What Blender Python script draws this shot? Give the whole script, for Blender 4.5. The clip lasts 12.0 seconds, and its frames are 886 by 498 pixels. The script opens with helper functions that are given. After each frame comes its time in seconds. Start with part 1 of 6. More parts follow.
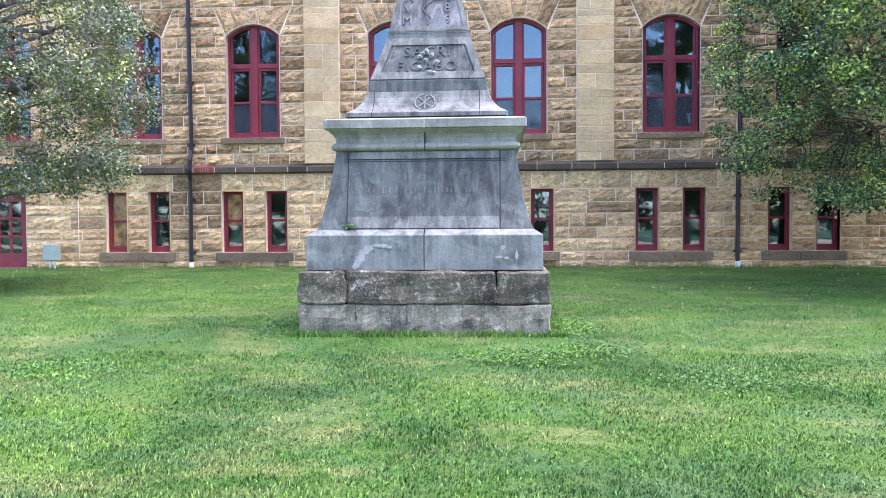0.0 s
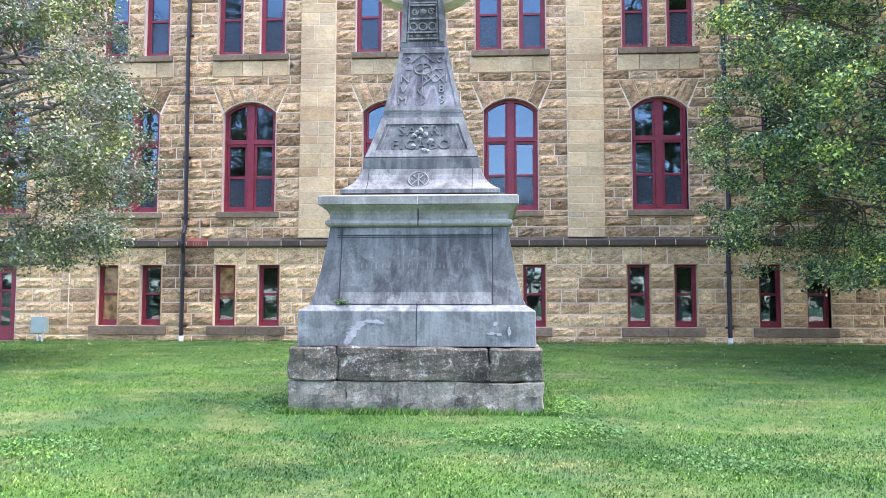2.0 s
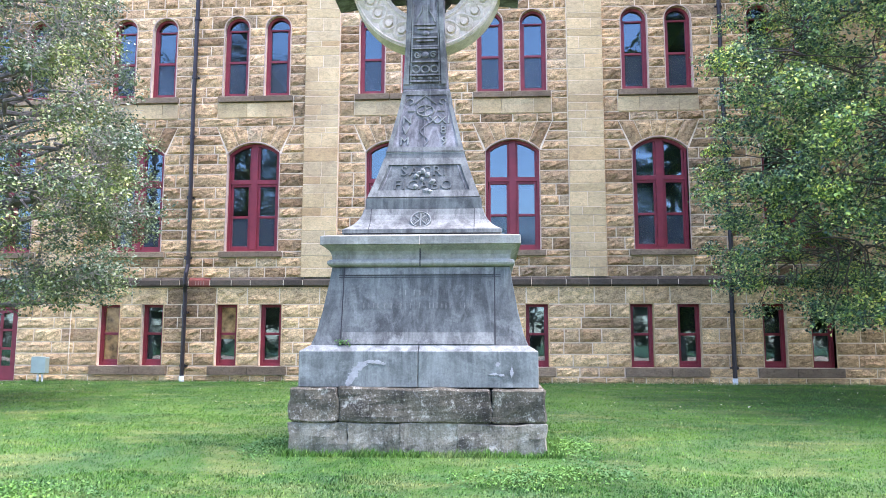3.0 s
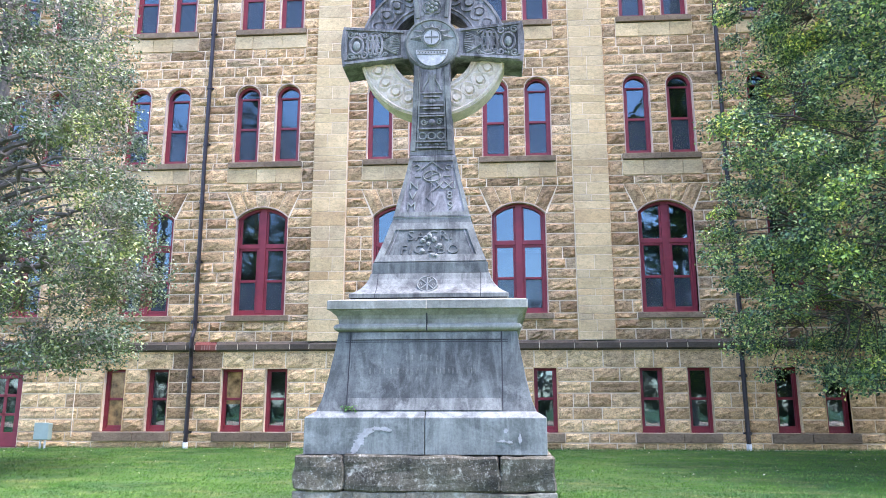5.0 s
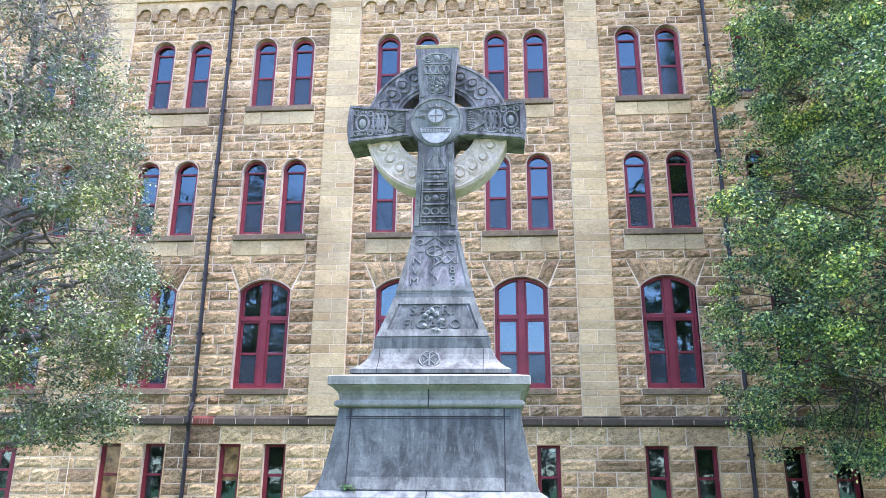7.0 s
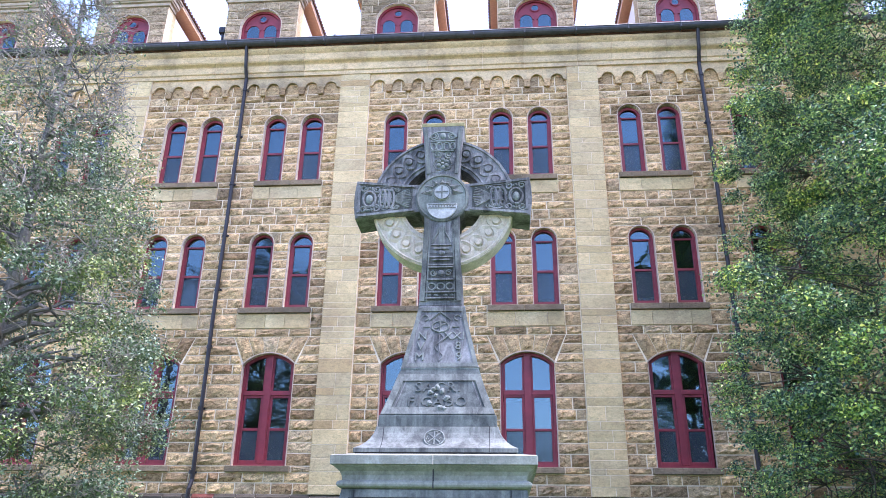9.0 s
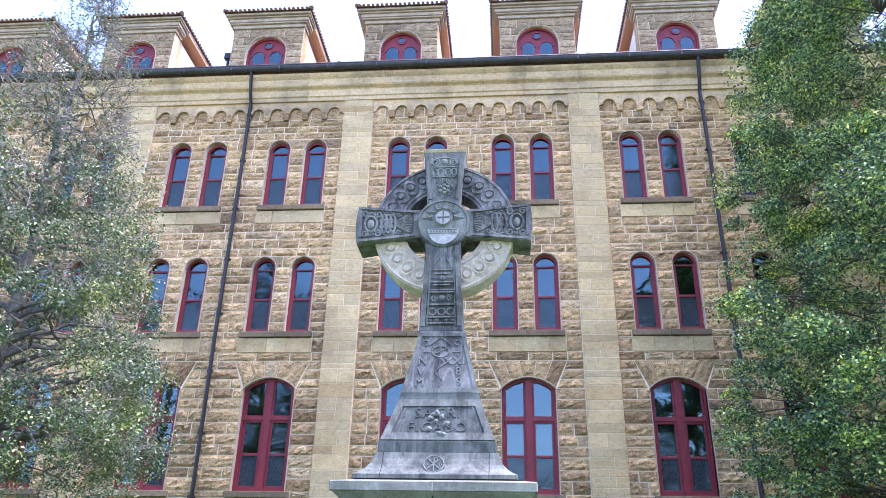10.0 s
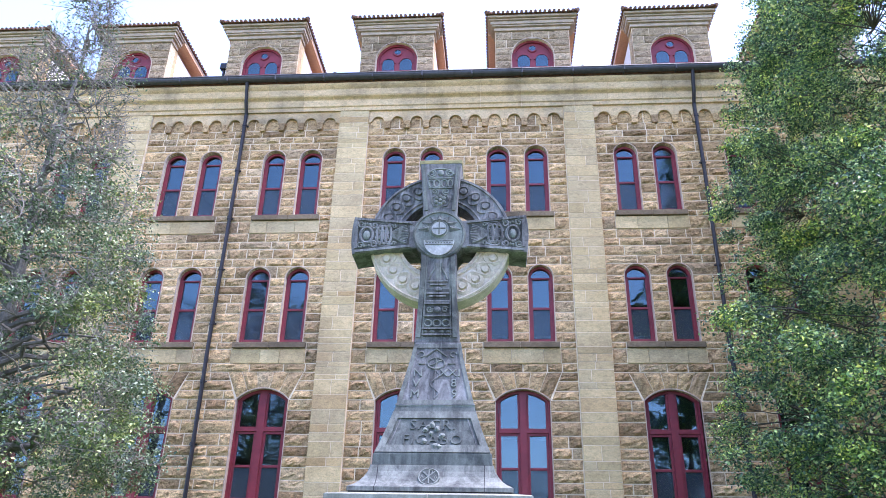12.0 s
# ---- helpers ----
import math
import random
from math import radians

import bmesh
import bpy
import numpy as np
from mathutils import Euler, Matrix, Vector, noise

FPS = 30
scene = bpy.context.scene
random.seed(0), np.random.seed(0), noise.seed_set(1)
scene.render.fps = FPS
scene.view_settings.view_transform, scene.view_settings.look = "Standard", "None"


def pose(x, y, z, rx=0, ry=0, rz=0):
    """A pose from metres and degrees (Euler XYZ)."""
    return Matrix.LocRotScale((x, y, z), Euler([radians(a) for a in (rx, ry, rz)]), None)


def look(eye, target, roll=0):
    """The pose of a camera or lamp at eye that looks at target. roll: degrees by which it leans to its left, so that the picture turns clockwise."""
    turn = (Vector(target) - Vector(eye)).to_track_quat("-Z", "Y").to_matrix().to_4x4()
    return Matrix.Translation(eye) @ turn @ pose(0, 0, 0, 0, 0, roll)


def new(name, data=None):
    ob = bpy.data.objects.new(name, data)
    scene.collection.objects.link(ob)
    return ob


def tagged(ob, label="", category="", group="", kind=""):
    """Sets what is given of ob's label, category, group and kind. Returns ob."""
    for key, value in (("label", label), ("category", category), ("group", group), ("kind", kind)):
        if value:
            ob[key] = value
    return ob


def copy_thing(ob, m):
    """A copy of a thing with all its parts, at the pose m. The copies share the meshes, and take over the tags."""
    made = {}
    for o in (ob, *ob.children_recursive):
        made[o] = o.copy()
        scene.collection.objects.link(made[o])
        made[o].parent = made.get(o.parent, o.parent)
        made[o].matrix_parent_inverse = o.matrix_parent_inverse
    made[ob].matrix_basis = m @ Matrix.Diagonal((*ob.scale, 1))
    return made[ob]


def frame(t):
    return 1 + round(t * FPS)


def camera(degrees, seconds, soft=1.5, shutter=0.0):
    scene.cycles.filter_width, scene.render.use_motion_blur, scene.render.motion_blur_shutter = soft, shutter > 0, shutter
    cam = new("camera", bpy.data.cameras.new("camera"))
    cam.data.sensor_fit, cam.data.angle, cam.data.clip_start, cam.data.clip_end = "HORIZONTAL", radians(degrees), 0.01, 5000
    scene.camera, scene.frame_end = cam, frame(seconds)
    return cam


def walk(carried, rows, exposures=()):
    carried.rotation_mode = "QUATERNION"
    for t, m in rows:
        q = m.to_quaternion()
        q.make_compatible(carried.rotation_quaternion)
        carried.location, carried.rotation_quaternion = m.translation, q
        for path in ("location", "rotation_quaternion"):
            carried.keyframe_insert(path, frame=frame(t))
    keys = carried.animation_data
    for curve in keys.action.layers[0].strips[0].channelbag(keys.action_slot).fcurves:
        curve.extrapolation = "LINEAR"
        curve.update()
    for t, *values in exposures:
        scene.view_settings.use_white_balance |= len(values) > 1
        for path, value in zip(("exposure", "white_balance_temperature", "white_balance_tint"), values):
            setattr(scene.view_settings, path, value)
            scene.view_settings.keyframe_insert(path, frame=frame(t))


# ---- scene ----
cam = camera(61.2, 12.0, soft=0.6)
PATH = [
    (0, (0.744, -9.167, 1.112), (0.604, -7.173, 1.055), -0.3),
    (0.5, (0.743, -9.174, 1.118), (0.61, -7.178, 1.093), -0.2),
    (1, (0.746, -9.181, 1.122), (0.62, -7.185, 1.145), -0.1),
    (1.5, (0.742, -9.19, 1.128), (0.622, -7.195, 1.209), 0.1),
    (2, (0.742, -9.171, 1.13), (0.623, -7.18, 1.271), 0.1),
    (2.5, (0.743, -9.177, 1.14), (0.622, -7.19, 1.334), 0.1),
    (3, (0.746, -9.17, 1.138), (0.621, -7.189, 1.383), 0.1),
    (5, (0.752, -9.184, 1.153), (0.61, -7.232, 1.563), -0.0),
    (5.5, (0.749, -9.167, 1.167), (0.604, -7.224, 1.617), 0.0),
    (6, (0.753, -9.182, 1.168), (0.607, -7.249, 1.662), 0.2),
    (6.5, (0.748, -9.188, 1.174), (0.602, -7.269, 1.717), 0.3),
    (7, (0.751, -9.199, 1.177), (0.605, -7.296, 1.774), 0.5),
    (9, (0.745, -9.194, 1.212), (0.588, -7.359, 1.991), 0.9),
    (9.5, (0.745, -9.196, 1.19), (0.585, -7.376, 2.003), 1.0),
    (10, (0.766, -9.23, 1.204), (0.604, -7.422, 2.043), 1.3),
    (10.5, (0.751, -9.225, 1.205), (0.593, -7.426, 2.066), 1.4),
    (11, (0.741, -9.221, 1.21), (0.588, -7.429, 2.084), 1.5),
    (11.5, (0.747, -9.215, 1.214), (0.599, -7.424, 2.09), 1.5),
    (12, (0.742, -9.215, 1.212), (0.596, -7.419, 2.078), 1.4),
]
walk(cam, [(t, look(eye, target, roll)) for t, eye, target, roll in PATH], [(0.0, 3.14, 6250, 33), (3.0, 3.26, 6200, 31), (7.0, 3.22, 6020, 29), (9.5, 3.0, 5920, 30), (12.0, 2.9, 5880, 30)])

# ---------------------------------------------------------------- light
SUN_DIR = Vector((0.36, 0.06, 0.93)).normalized()          # towards the sun
world = bpy.data.worlds.new("sky")
scene.world = world
world.use_nodes = True
wn = world.node_tree.nodes
sky = wn.new("ShaderNodeTexSky")
sky.sky_type = "NISHITA"
sky.sun_disc = False
sky.sun_elevation = math.asin(SUN_DIR.z)
sky.sun_rotation = math.atan2(SUN_DIR.x, SUN_DIR.y)
sky.dust_density = 0.8
sky.ozone_density = 1.2
wn["Background"].inputs["Strength"].default_value = 0.11
world.node_tree.links.new(sky.outputs["Color"], wn["Background"].inputs["Color"])
sun_data = bpy.data.lights.new("sun", "SUN")
sun_data.energy, sun_data.angle, sun_data.color = 1.5, radians(50), (1.0, 0.96, 0.90)
sun = new("sun", sun_data)
sun.matrix_world = look(SUN_DIR * 60, (0, 0, 0))

# ---------------------------------------------------------------- materials


def material(name):
    m = bpy.data.materials.new(name)
    m.use_nodes = True
    nt = m.node_tree
    return m, nt, nt.nodes["Principled BSDF"]


def tex_coord(nt, scale=(1, 1, 1)):
    """World-sized coordinates: generated from the surface's place in the world."""
    geo = nt.nodes.new("ShaderNodeNewGeometry")
    mp = nt.nodes.new("ShaderNodeMapping")
    mp.inputs["Scale"].default_value = scale
    nt.links.new(geo.outputs["Position"], mp.inputs["Vector"])
    return mp.outputs["Vector"]


def noise_tex(nt, vec, scale, detail=6, rough=0.6, dist=0.0):
    n = nt.nodes.new("ShaderNodeTexNoise")
    n.inputs["Scale"].default_value = scale
    n.inputs["Detail"].default_value = detail
    n.inputs["Roughness"].default_value = rough
    n.inputs["Distortion"].default_value = dist
    nt.links.new(vec, n.inputs["Vector"])
    return n.outputs["Fac"]


def ramp(nt, fac, stops, interp="LINEAR"):
    r = nt.nodes.new("ShaderNodeValToRGB")
    r.color_ramp.interpolation = interp
    e = r.color_ramp.elements
    while len(e) < len(stops):
        e.new(0.5)
    for el, (p, c) in zip(e, stops):
        el.position = p
        el.color = (*c, 1) if len(c) == 3 else c
    nt.links.new(fac, r.inputs["Fac"])
    return r.outputs["Color"]


def mix(nt, fac, a, b, mode="MIX"):
    m = nt.nodes.new("ShaderNodeMix")
    m.data_type, m.blend_type = "RGBA", mode
    for sock, v in ((m.inputs[0], fac), (m.inputs[6], a), (m.inputs[7], b)):
        if isinstance(v, bpy.types.NodeSocket):
            nt.links.new(v, sock)
        elif isinstance(v, (int, float)):
            sock.default_value = v
        else:
            sock.default_value = (*v, 1)
    return m.outputs[2]


def bump(nt, bsdf, height, strength=0.5, distance=0.01, below=None):
    b = nt.nodes.new("ShaderNodeBump")
    b.inputs["Strength"].default_value = strength
    b.inputs["Distance"].default_value = distance
    nt.links.new(height, b.inputs["Height"])
    if below is not None:
        nt.links.new(below, b.inputs["Normal"])
    nt.links.new(b.outputs["Normal"], bsdf.inputs["Normal"])
    return b.outputs["Normal"]


def math_node(nt, op, a, b=0.0):
    n = nt.nodes.new("ShaderNodeMath")
    n.operation = op
    for sock, v in zip(n.inputs, (a, b)):
        if isinstance(v, bpy.types.NodeSocket):
            nt.links.new(v, sock)
        else:
            sock.default_value = v
    return n.outputs[0]


def piece_random(nt, island):
    if island:
        return nt.nodes.new("ShaderNodeNewGeometry").outputs["Random Per Island"]
    return nt.nodes.new("ShaderNodeObjectInfo").outputs["Random"]


def sandstone(name, island, stops, grain=1.0, stain=(0.11, 0.085, 0.055), stain_amount=0.55):
    m, nt, b = material(name)
    v = tex_coord(nt)
    base = ramp(nt, piece_random(nt, island), [(p, tuple(min(0.82, k * 1.3) for k in c)) for p, c in stops])
    bed = noise_tex(nt, tex_coord(nt, (0.7, 0.7, 5.0)), 2.2, 5, 0.65, 0.6)
    col = mix(nt, math_node(nt, "MULTIPLY", bed, 0.55), base, mix(nt, 1.0, base, (0.62, 0.47, 0.30), "MULTIPLY"))
    big = noise_tex(nt, v, 0.55, 5, 0.62)
    col = mix(nt, math_node(nt, "MULTIPLY", ramp(nt, big, [(0.46, (0, 0, 0)), (0.72, (1, 1, 1))]), stain_amount), col, stain)
    fine = noise_tex(nt, v, 26.0, 8, 0.7)
    # crag multiplies crevice-dark and crest-pale tones into the colour, apart from the bump
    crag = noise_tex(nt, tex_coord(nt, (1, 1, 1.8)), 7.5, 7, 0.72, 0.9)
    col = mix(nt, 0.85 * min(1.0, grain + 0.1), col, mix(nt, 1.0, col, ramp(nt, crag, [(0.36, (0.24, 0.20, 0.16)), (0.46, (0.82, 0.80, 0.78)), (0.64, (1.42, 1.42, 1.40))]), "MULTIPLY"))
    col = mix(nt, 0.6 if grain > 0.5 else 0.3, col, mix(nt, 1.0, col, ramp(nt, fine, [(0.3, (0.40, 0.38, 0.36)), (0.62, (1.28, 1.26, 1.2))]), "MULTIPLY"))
    nt.links.new(col, b.inputs["Base Color"])
    b.inputs["Roughness"].default_value = 0.92
    b.inputs["Specular IOR Level"].default_value = 0.2
    rough = noise_tex(nt, v, 11.0, 8, 0.68, 0.4)
    bump(nt, b, rough, 1.0 * grain, 0.045)
    return m


WALL_STOPS = [(0.0, (0.25, 0.165, 0.09)), (0.12, (0.39, 0.27, 0.15)), (0.4, (0.52, 0.375, 0.205)), (0.62, (0.44, 0.31, 0.18)),
              (0.8, (0.62, 0.44, 0.24)), (0.93, (0.55, 0.42, 0.265)), (1.0, (0.27, 0.19, 0.115))]
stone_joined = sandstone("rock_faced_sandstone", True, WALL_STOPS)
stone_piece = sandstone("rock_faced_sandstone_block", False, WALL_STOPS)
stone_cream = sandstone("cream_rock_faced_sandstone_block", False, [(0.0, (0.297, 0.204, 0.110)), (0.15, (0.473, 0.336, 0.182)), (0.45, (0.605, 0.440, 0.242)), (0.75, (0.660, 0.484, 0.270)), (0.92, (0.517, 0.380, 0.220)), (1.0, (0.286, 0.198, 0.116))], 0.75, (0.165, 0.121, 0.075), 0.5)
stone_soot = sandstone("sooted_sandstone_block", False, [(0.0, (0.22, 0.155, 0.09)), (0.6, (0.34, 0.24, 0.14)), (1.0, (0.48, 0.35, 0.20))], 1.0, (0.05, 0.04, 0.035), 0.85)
PALE_STOPS = [(0.0, (0.42, 0.33, 0.18)), (0.3, (0.54, 0.43, 0.245)), (0.6, (0.46, 0.375, 0.23)), (0.85, (0.60, 0.475, 0.27)), (0.95, (0.53, 0.39, 0.21)), (1.0, (0.37, 0.26, 0.13))]
ashlar = sandstone("smooth_ashlar", True, PALE_STOPS, 0.3, (0.30, 0.20, 0.11), 0.6)
ashlar_piece = sandstone("smooth_ashlar_block", False, PALE_STOPS, 0.3, (0.30, 0.20, 0.11), 0.6)
dark_stone = sandstone("dark_bluestone", False, [(0.0, (0.061, 0.052, 0.041)), (0.5, (0.085, 0.073, 0.056)), (1.0, (0.112, 0.092, 0.069))], 0.3, (0.031, 0.030, 0.027), 0.5)
sill_mat = sandstone("brown_weathered_sill_stone", False, [(0.0, (0.15, 0.118, 0.08)), (0.5, (0.20, 0.155, 0.105)), (1.0, (0.25, 0.195, 0.13))], 0.4, (0.07, 0.055, 0.04), 0.6)
red_stone = sandstone("reddened_stone", False, [(0.0, (0.20, 0.07, 0.055)), (1.0, (0.20, 0.07, 0.055))], 0.3, (0.08, 0.05, 0.04), 0.5)


def plain(name, colour, rough=0.6, metal=0.0, vary=0.18, scale=9.0, bumps=0.0, spec=0.5):
    m, nt, b = material(name)
    v = tex_coord(nt)
    n = noise_tex(nt, v, scale, 6, 0.65)
    dark = tuple(c * (1 - vary) for c in colour)
    light = tuple(min(1, c * (1 + vary)) for c in colour)
    nt.links.new(ramp(nt, n, [(0.3, dark), (0.7, light)]), b.inputs["Base Color"])
    b.inputs["Roughness"].default_value = rough
    b.inputs["Metallic"].default_value = metal
    b.inputs["Specular IOR Level"].default_value = spec
    if bumps:
        bump(nt, b, noise_tex(nt, v, scale * 4, 6, 0.7), bumps, 0.005)
    return m


mortar = plain("mortar", (0.78, 0.65, 0.47), 0.95, 0, 0.22, 4.0, 0.4, 0.1)
red_paint = plain("dark_red_paint", (0.20, 0.023, 0.033), 0.5, 0, 0.2, 3.0, 0.15, 0.4)
trim_caulk = plain("pale_pink_bead", (0.50, 0.375, 0.29), 0.85, 0, 0.2)
worn_marks = plain("worn_pale_marks", (0.30, 0.17, 0.13), 0.9, 0, 0.3)
reflection_tan = plain("tan_pane_reflection", (0.30, 0.18, 0.07), 0.12, 0, 0.75, 4.5)
black_iron = plain("black_painted_iron", (0.018, 0.015, 0.017), 0.45, 0.0, 0.35, 6.0, 0.2, 0.4)
white_plastic = plain("white_plastic", (0.8, 0.8, 0.78), 0.5)
gutter_lead = plain("dark_lead_gutter", (0.055, 0.055, 0.06), 0.5, 0.3, 0.35, 5.0, 0.2)
render_white = plain("white_stucco", (0.8, 0.76, 0.70), 0.9, 0, 0.08)
soffit_wood = plain("warm_bounce_soffit", (0.62, 0.36, 0.20), 0.7, 0, 0.12)
clay_tile = plain("weathered_clay_tile", (0.16, 0.085, 0.055), 0.85, 0, 0.45, 7.0, 0.4, 0.2)
box_grey = plain("blue_grey_enamel", (0.27, 0.36, 0.31), 0.45, 0.0, 0.1, 5.0, 0.1)
interior_paint = plain("dim_plaster", (0.32, 0.30, 0.27), 0.9, 0, 0.15, 0.8)
floor_wood = plain("dark_floorboards", (0.10, 0.07, 0.05), 0.7, 0, 0.3, 2.0)


def window_glass():
    m, nt, b = material("window_glass")
    nodes, links = nt.nodes, nt.links
    out = nodes["Material Output"]
    nodes.remove(b)
    tr = nodes.new("ShaderNodeBsdfTransparent")
    tr.inputs["Color"].default_value = (0.62, 0.68, 0.72, 1)
    gl = nodes.new("ShaderNodeBsdfGlossy")
    gl.inputs["Color"].default_value = (0.62, 0.87, 0.93, 1)
    gl.inputs["Roughness"].default_value = 0.015
    v = tex_coord(nt)
    bp = nodes.new("ShaderNodeBump")
    bp.inputs["Strength"].default_value = 0.12
    bp.inputs["Distance"].default_value = 0.02
    links.new(noise_tex(nt, v, 1.6, 2, 0.4), bp.inputs["Height"])
    links.new(bp.outputs["Normal"], gl.inputs["Normal"])
    mx = nodes.new("ShaderNodeMixShader")
    mx.inputs[0].default_value = 0.09
    links.new(tr.outputs[0], mx.inputs[1])
    links.new(gl.outputs[0], mx.inputs[2])
    links.new(mx.outputs[0], out.inputs["Surface"])
    return m


glass = window_glass()


def screen_mesh():
    m, nt, b = material("insect_screen")
    out = nt.nodes["Material Output"]
    b.inputs["Base Color"].default_value = (0.06, 0.085, 0.105, 1)
    b.inputs["Roughness"].default_value = 0.7
    tr = nt.nodes.new("ShaderNodeBsdfTransparent")
    mx = nt.nodes.new("ShaderNodeMixShader")
    mx.inputs[0].default_value = 0.27
    nt.links.new(tr.outputs[0], mx.inputs[1])
    nt.links.new(b.outputs[0], mx.inputs[2])
    nt.links.new(mx.outputs[0], out.inputs["Surface"])
    return m


screen_mat = screen_mesh()


def monument_stone(name, base, dark, light, streak=1.0, lichen=0.0, rough_bump=0.35):
    """Weathered limestone: vertical rain streaks, soot and pale lichen."""
    m, nt, b = material(name)
    v = tex_coord(nt)
    streaks = noise_tex(nt, tex_coord(nt, (6.0, 6.0, 0.7)), 1.2, 6, 0.72, 0.8)
    big = noise_tex(nt, v, 2.1, 7, 0.68, 0.7)
    fine = noise_tex(nt, v, 38.0, 8, 0.75)
    col = mix(nt, ramp(nt, big, [(0.38, (0, 0, 0)), (0.60, (1, 1, 1))]), dark, base)
    col = mix(nt, math_node(nt, "MULTIPLY", ramp(nt, noise_tex(nt, v, 3.3, 8, 0.7, 0.4), [(0.54, (0, 0, 0)), (0.68, (1, 1, 1))]), 0.55), col, light)
    col = mix(nt, math_node(nt, "MULTIPLY", ramp(nt, streaks, [(0.46, (0, 0, 0)), (0.68, (1, 1, 1))]), 0.6 * streak), col, light)
    col = mix(nt, math_node(nt, "MULTIPLY", ramp(nt, streaks, [(0.28, (1, 1, 1)), (0.46, (0, 0, 0))]), 0.6 * streak), col, dark)
    col = mix(nt, 0.5, col, mix(nt, 1.0, col, ramp(nt, fine, [(0.3, (0.5, 0.5, 0.5)), (0.65, (1.3, 1.3, 1.3))]), "MULTIPLY"))
    if lichen:
        spots = noise_tex(nt, v, 4.5, 14, 0.84)
        specks = noise_tex(nt, v, 42.0, 8, 0.8)
        col = mix(nt, math_node(nt, "MULTIPLY", ramp(nt, specks, [(0.56, (0, 0, 0)), (0.64, (1, 1, 1))]), lichen), col, (0.48, 0.46, 0.40))
        col = mix(nt, math_node(nt, "MULTIPLY", ramp(nt, specks, [(0.36, (1, 1, 1)), (0.44, (0, 0, 0))]), lichen), col, (0.03, 0.028, 0.022))
        col = mix(nt, math_node(nt, "MULTIPLY", ramp(nt, spots, [(0.54, (0, 0, 0)), (0.60, (1, 1, 1))]), lichen), col, (0.46, 0.45, 0.35))
    nt.links.new(col, b.inputs["Base Color"])
    b.inputs["Roughness"].default_value = 0.88
    b.inputs["Specular IOR Level"].default_value = 0.25
    bump(nt, b, noise_tex(nt, v, 22.0, 8, 0.72), rough_bump, 0.012)
    return m


mon_grey = monument_stone("weathered_limestone", (0.174, 0.185, 0.162), (0.070, 0.074, 0.068), (0.306, 0.326, 0.280))
mon_die = monument_stone("soot_streaked_limestone", (0.109, 0.123, 0.112), (0.053, 0.059, 0.055), (0.238, 0.263, 0.235), 0.8)
mon_pale = monument_stone("pale_limestone", (0.237, 0.258, 0.227), (0.112, 0.123, 0.110), (0.358, 0.387, 0.340), 0.9)
mon_buff = monument_stone("buff_limestone", (0.300, 0.303, 0.249), (0.176, 0.181, 0.148), (0.406, 0.411, 0.349), 0.6)
mon_dark = monument_stone("sooted_limestone", (0.183, 0.183, 0.178), (0.057, 0.058, 0.057), (0.414, 0.413, 0.394), 0.9)
mon_clean = monument_stone("sheltered_pale_limestone", (0.661, 0.573, 0.448), (0.450, 0.385, 0.285), (0.768, 0.673, 0.549), 0.5)
mon_black = monument_stone("near_black_limestone", (0.088, 0.091, 0.082), (0.035, 0.036, 0.033), (0.212, 0.214, 0.187), 0.6)


# near-white tone of the host disc, the bowl and the rosette's centre
mon_white = monument_stone("near_white_limestone", (0.490, 0.492, 0.469), (0.265, 0.266, 0.255), (0.706, 0.709, 0.683), 0.5)
mon_rough = monument_stone("lichened_footing_stone", (0.132, 0.120, 0.078), (0.039, 0.036, 0.025), (0.212, 0.197, 0.139), 0.4, 0.8, 1.0)
mon_rough_low = monument_stone("pale_lichened_footing_stone", (0.255, 0.24, 0.165), (0.073, 0.068, 0.048), (0.41, 0.39, 0.285), 0.8, 0.8, 1.0)
cornice_mat = sandstone("stained_cornice_stone", False, [(0.0, (0.515, 0.392, 0.231)), (0.5, (0.605, 0.470, 0.289)), (1.0, (0.470, 0.370, 0.231))], 0.3, (0.112, 0.090, 0.063), 0.75)
stone_grey = sandstone("grey_rock_faced_sandstone", True, [(0.0, (0.24, 0.185, 0.12)), (0.5, (0.37, 0.29, 0.20)), (1.0, (0.44, 0.36, 0.25))])
cornice_paint = plain("weathered_stone_grey_paint", (0.43, 0.34, 0.255), 0.85, 0, 0.25, 3.0, 0.3, 0.2)
dark_backing = plain("unlit_room_plate", (0.02, 0.02, 0.022), 0.9, 0, 0.1)
joint_dark = plain("open_joint", (0.03, 0.03, 0.032), 0.95, 0, 0.2)

# ---------------------------------------------------------------- mesh helpers


def part(name, bm, mat, parent=None, label=""):
    """Links a bmesh as one mesh object under a thing or a part."""
    me = bpy.data.meshes.new(name)
    bm.to_mesh(me)
    bm.free()
    return linked(name, me, mat, parent, label)


def linked(name, me, mat, parent=None, label="", at=None):
    if mat is not None and not me.materials:
        me.materials.append(mat)
    ob = new(name, me)
    if parent is not None:
        ob.parent = parent
    if at is not None:
        ob.matrix_basis = at
    if label:
        ob["label"] = label
    return ob


def empty(name, at=(0, 0, 0)):
    ob = new(name)
    ob.location = at
    ob.empty_display_size = 0.2
    return ob


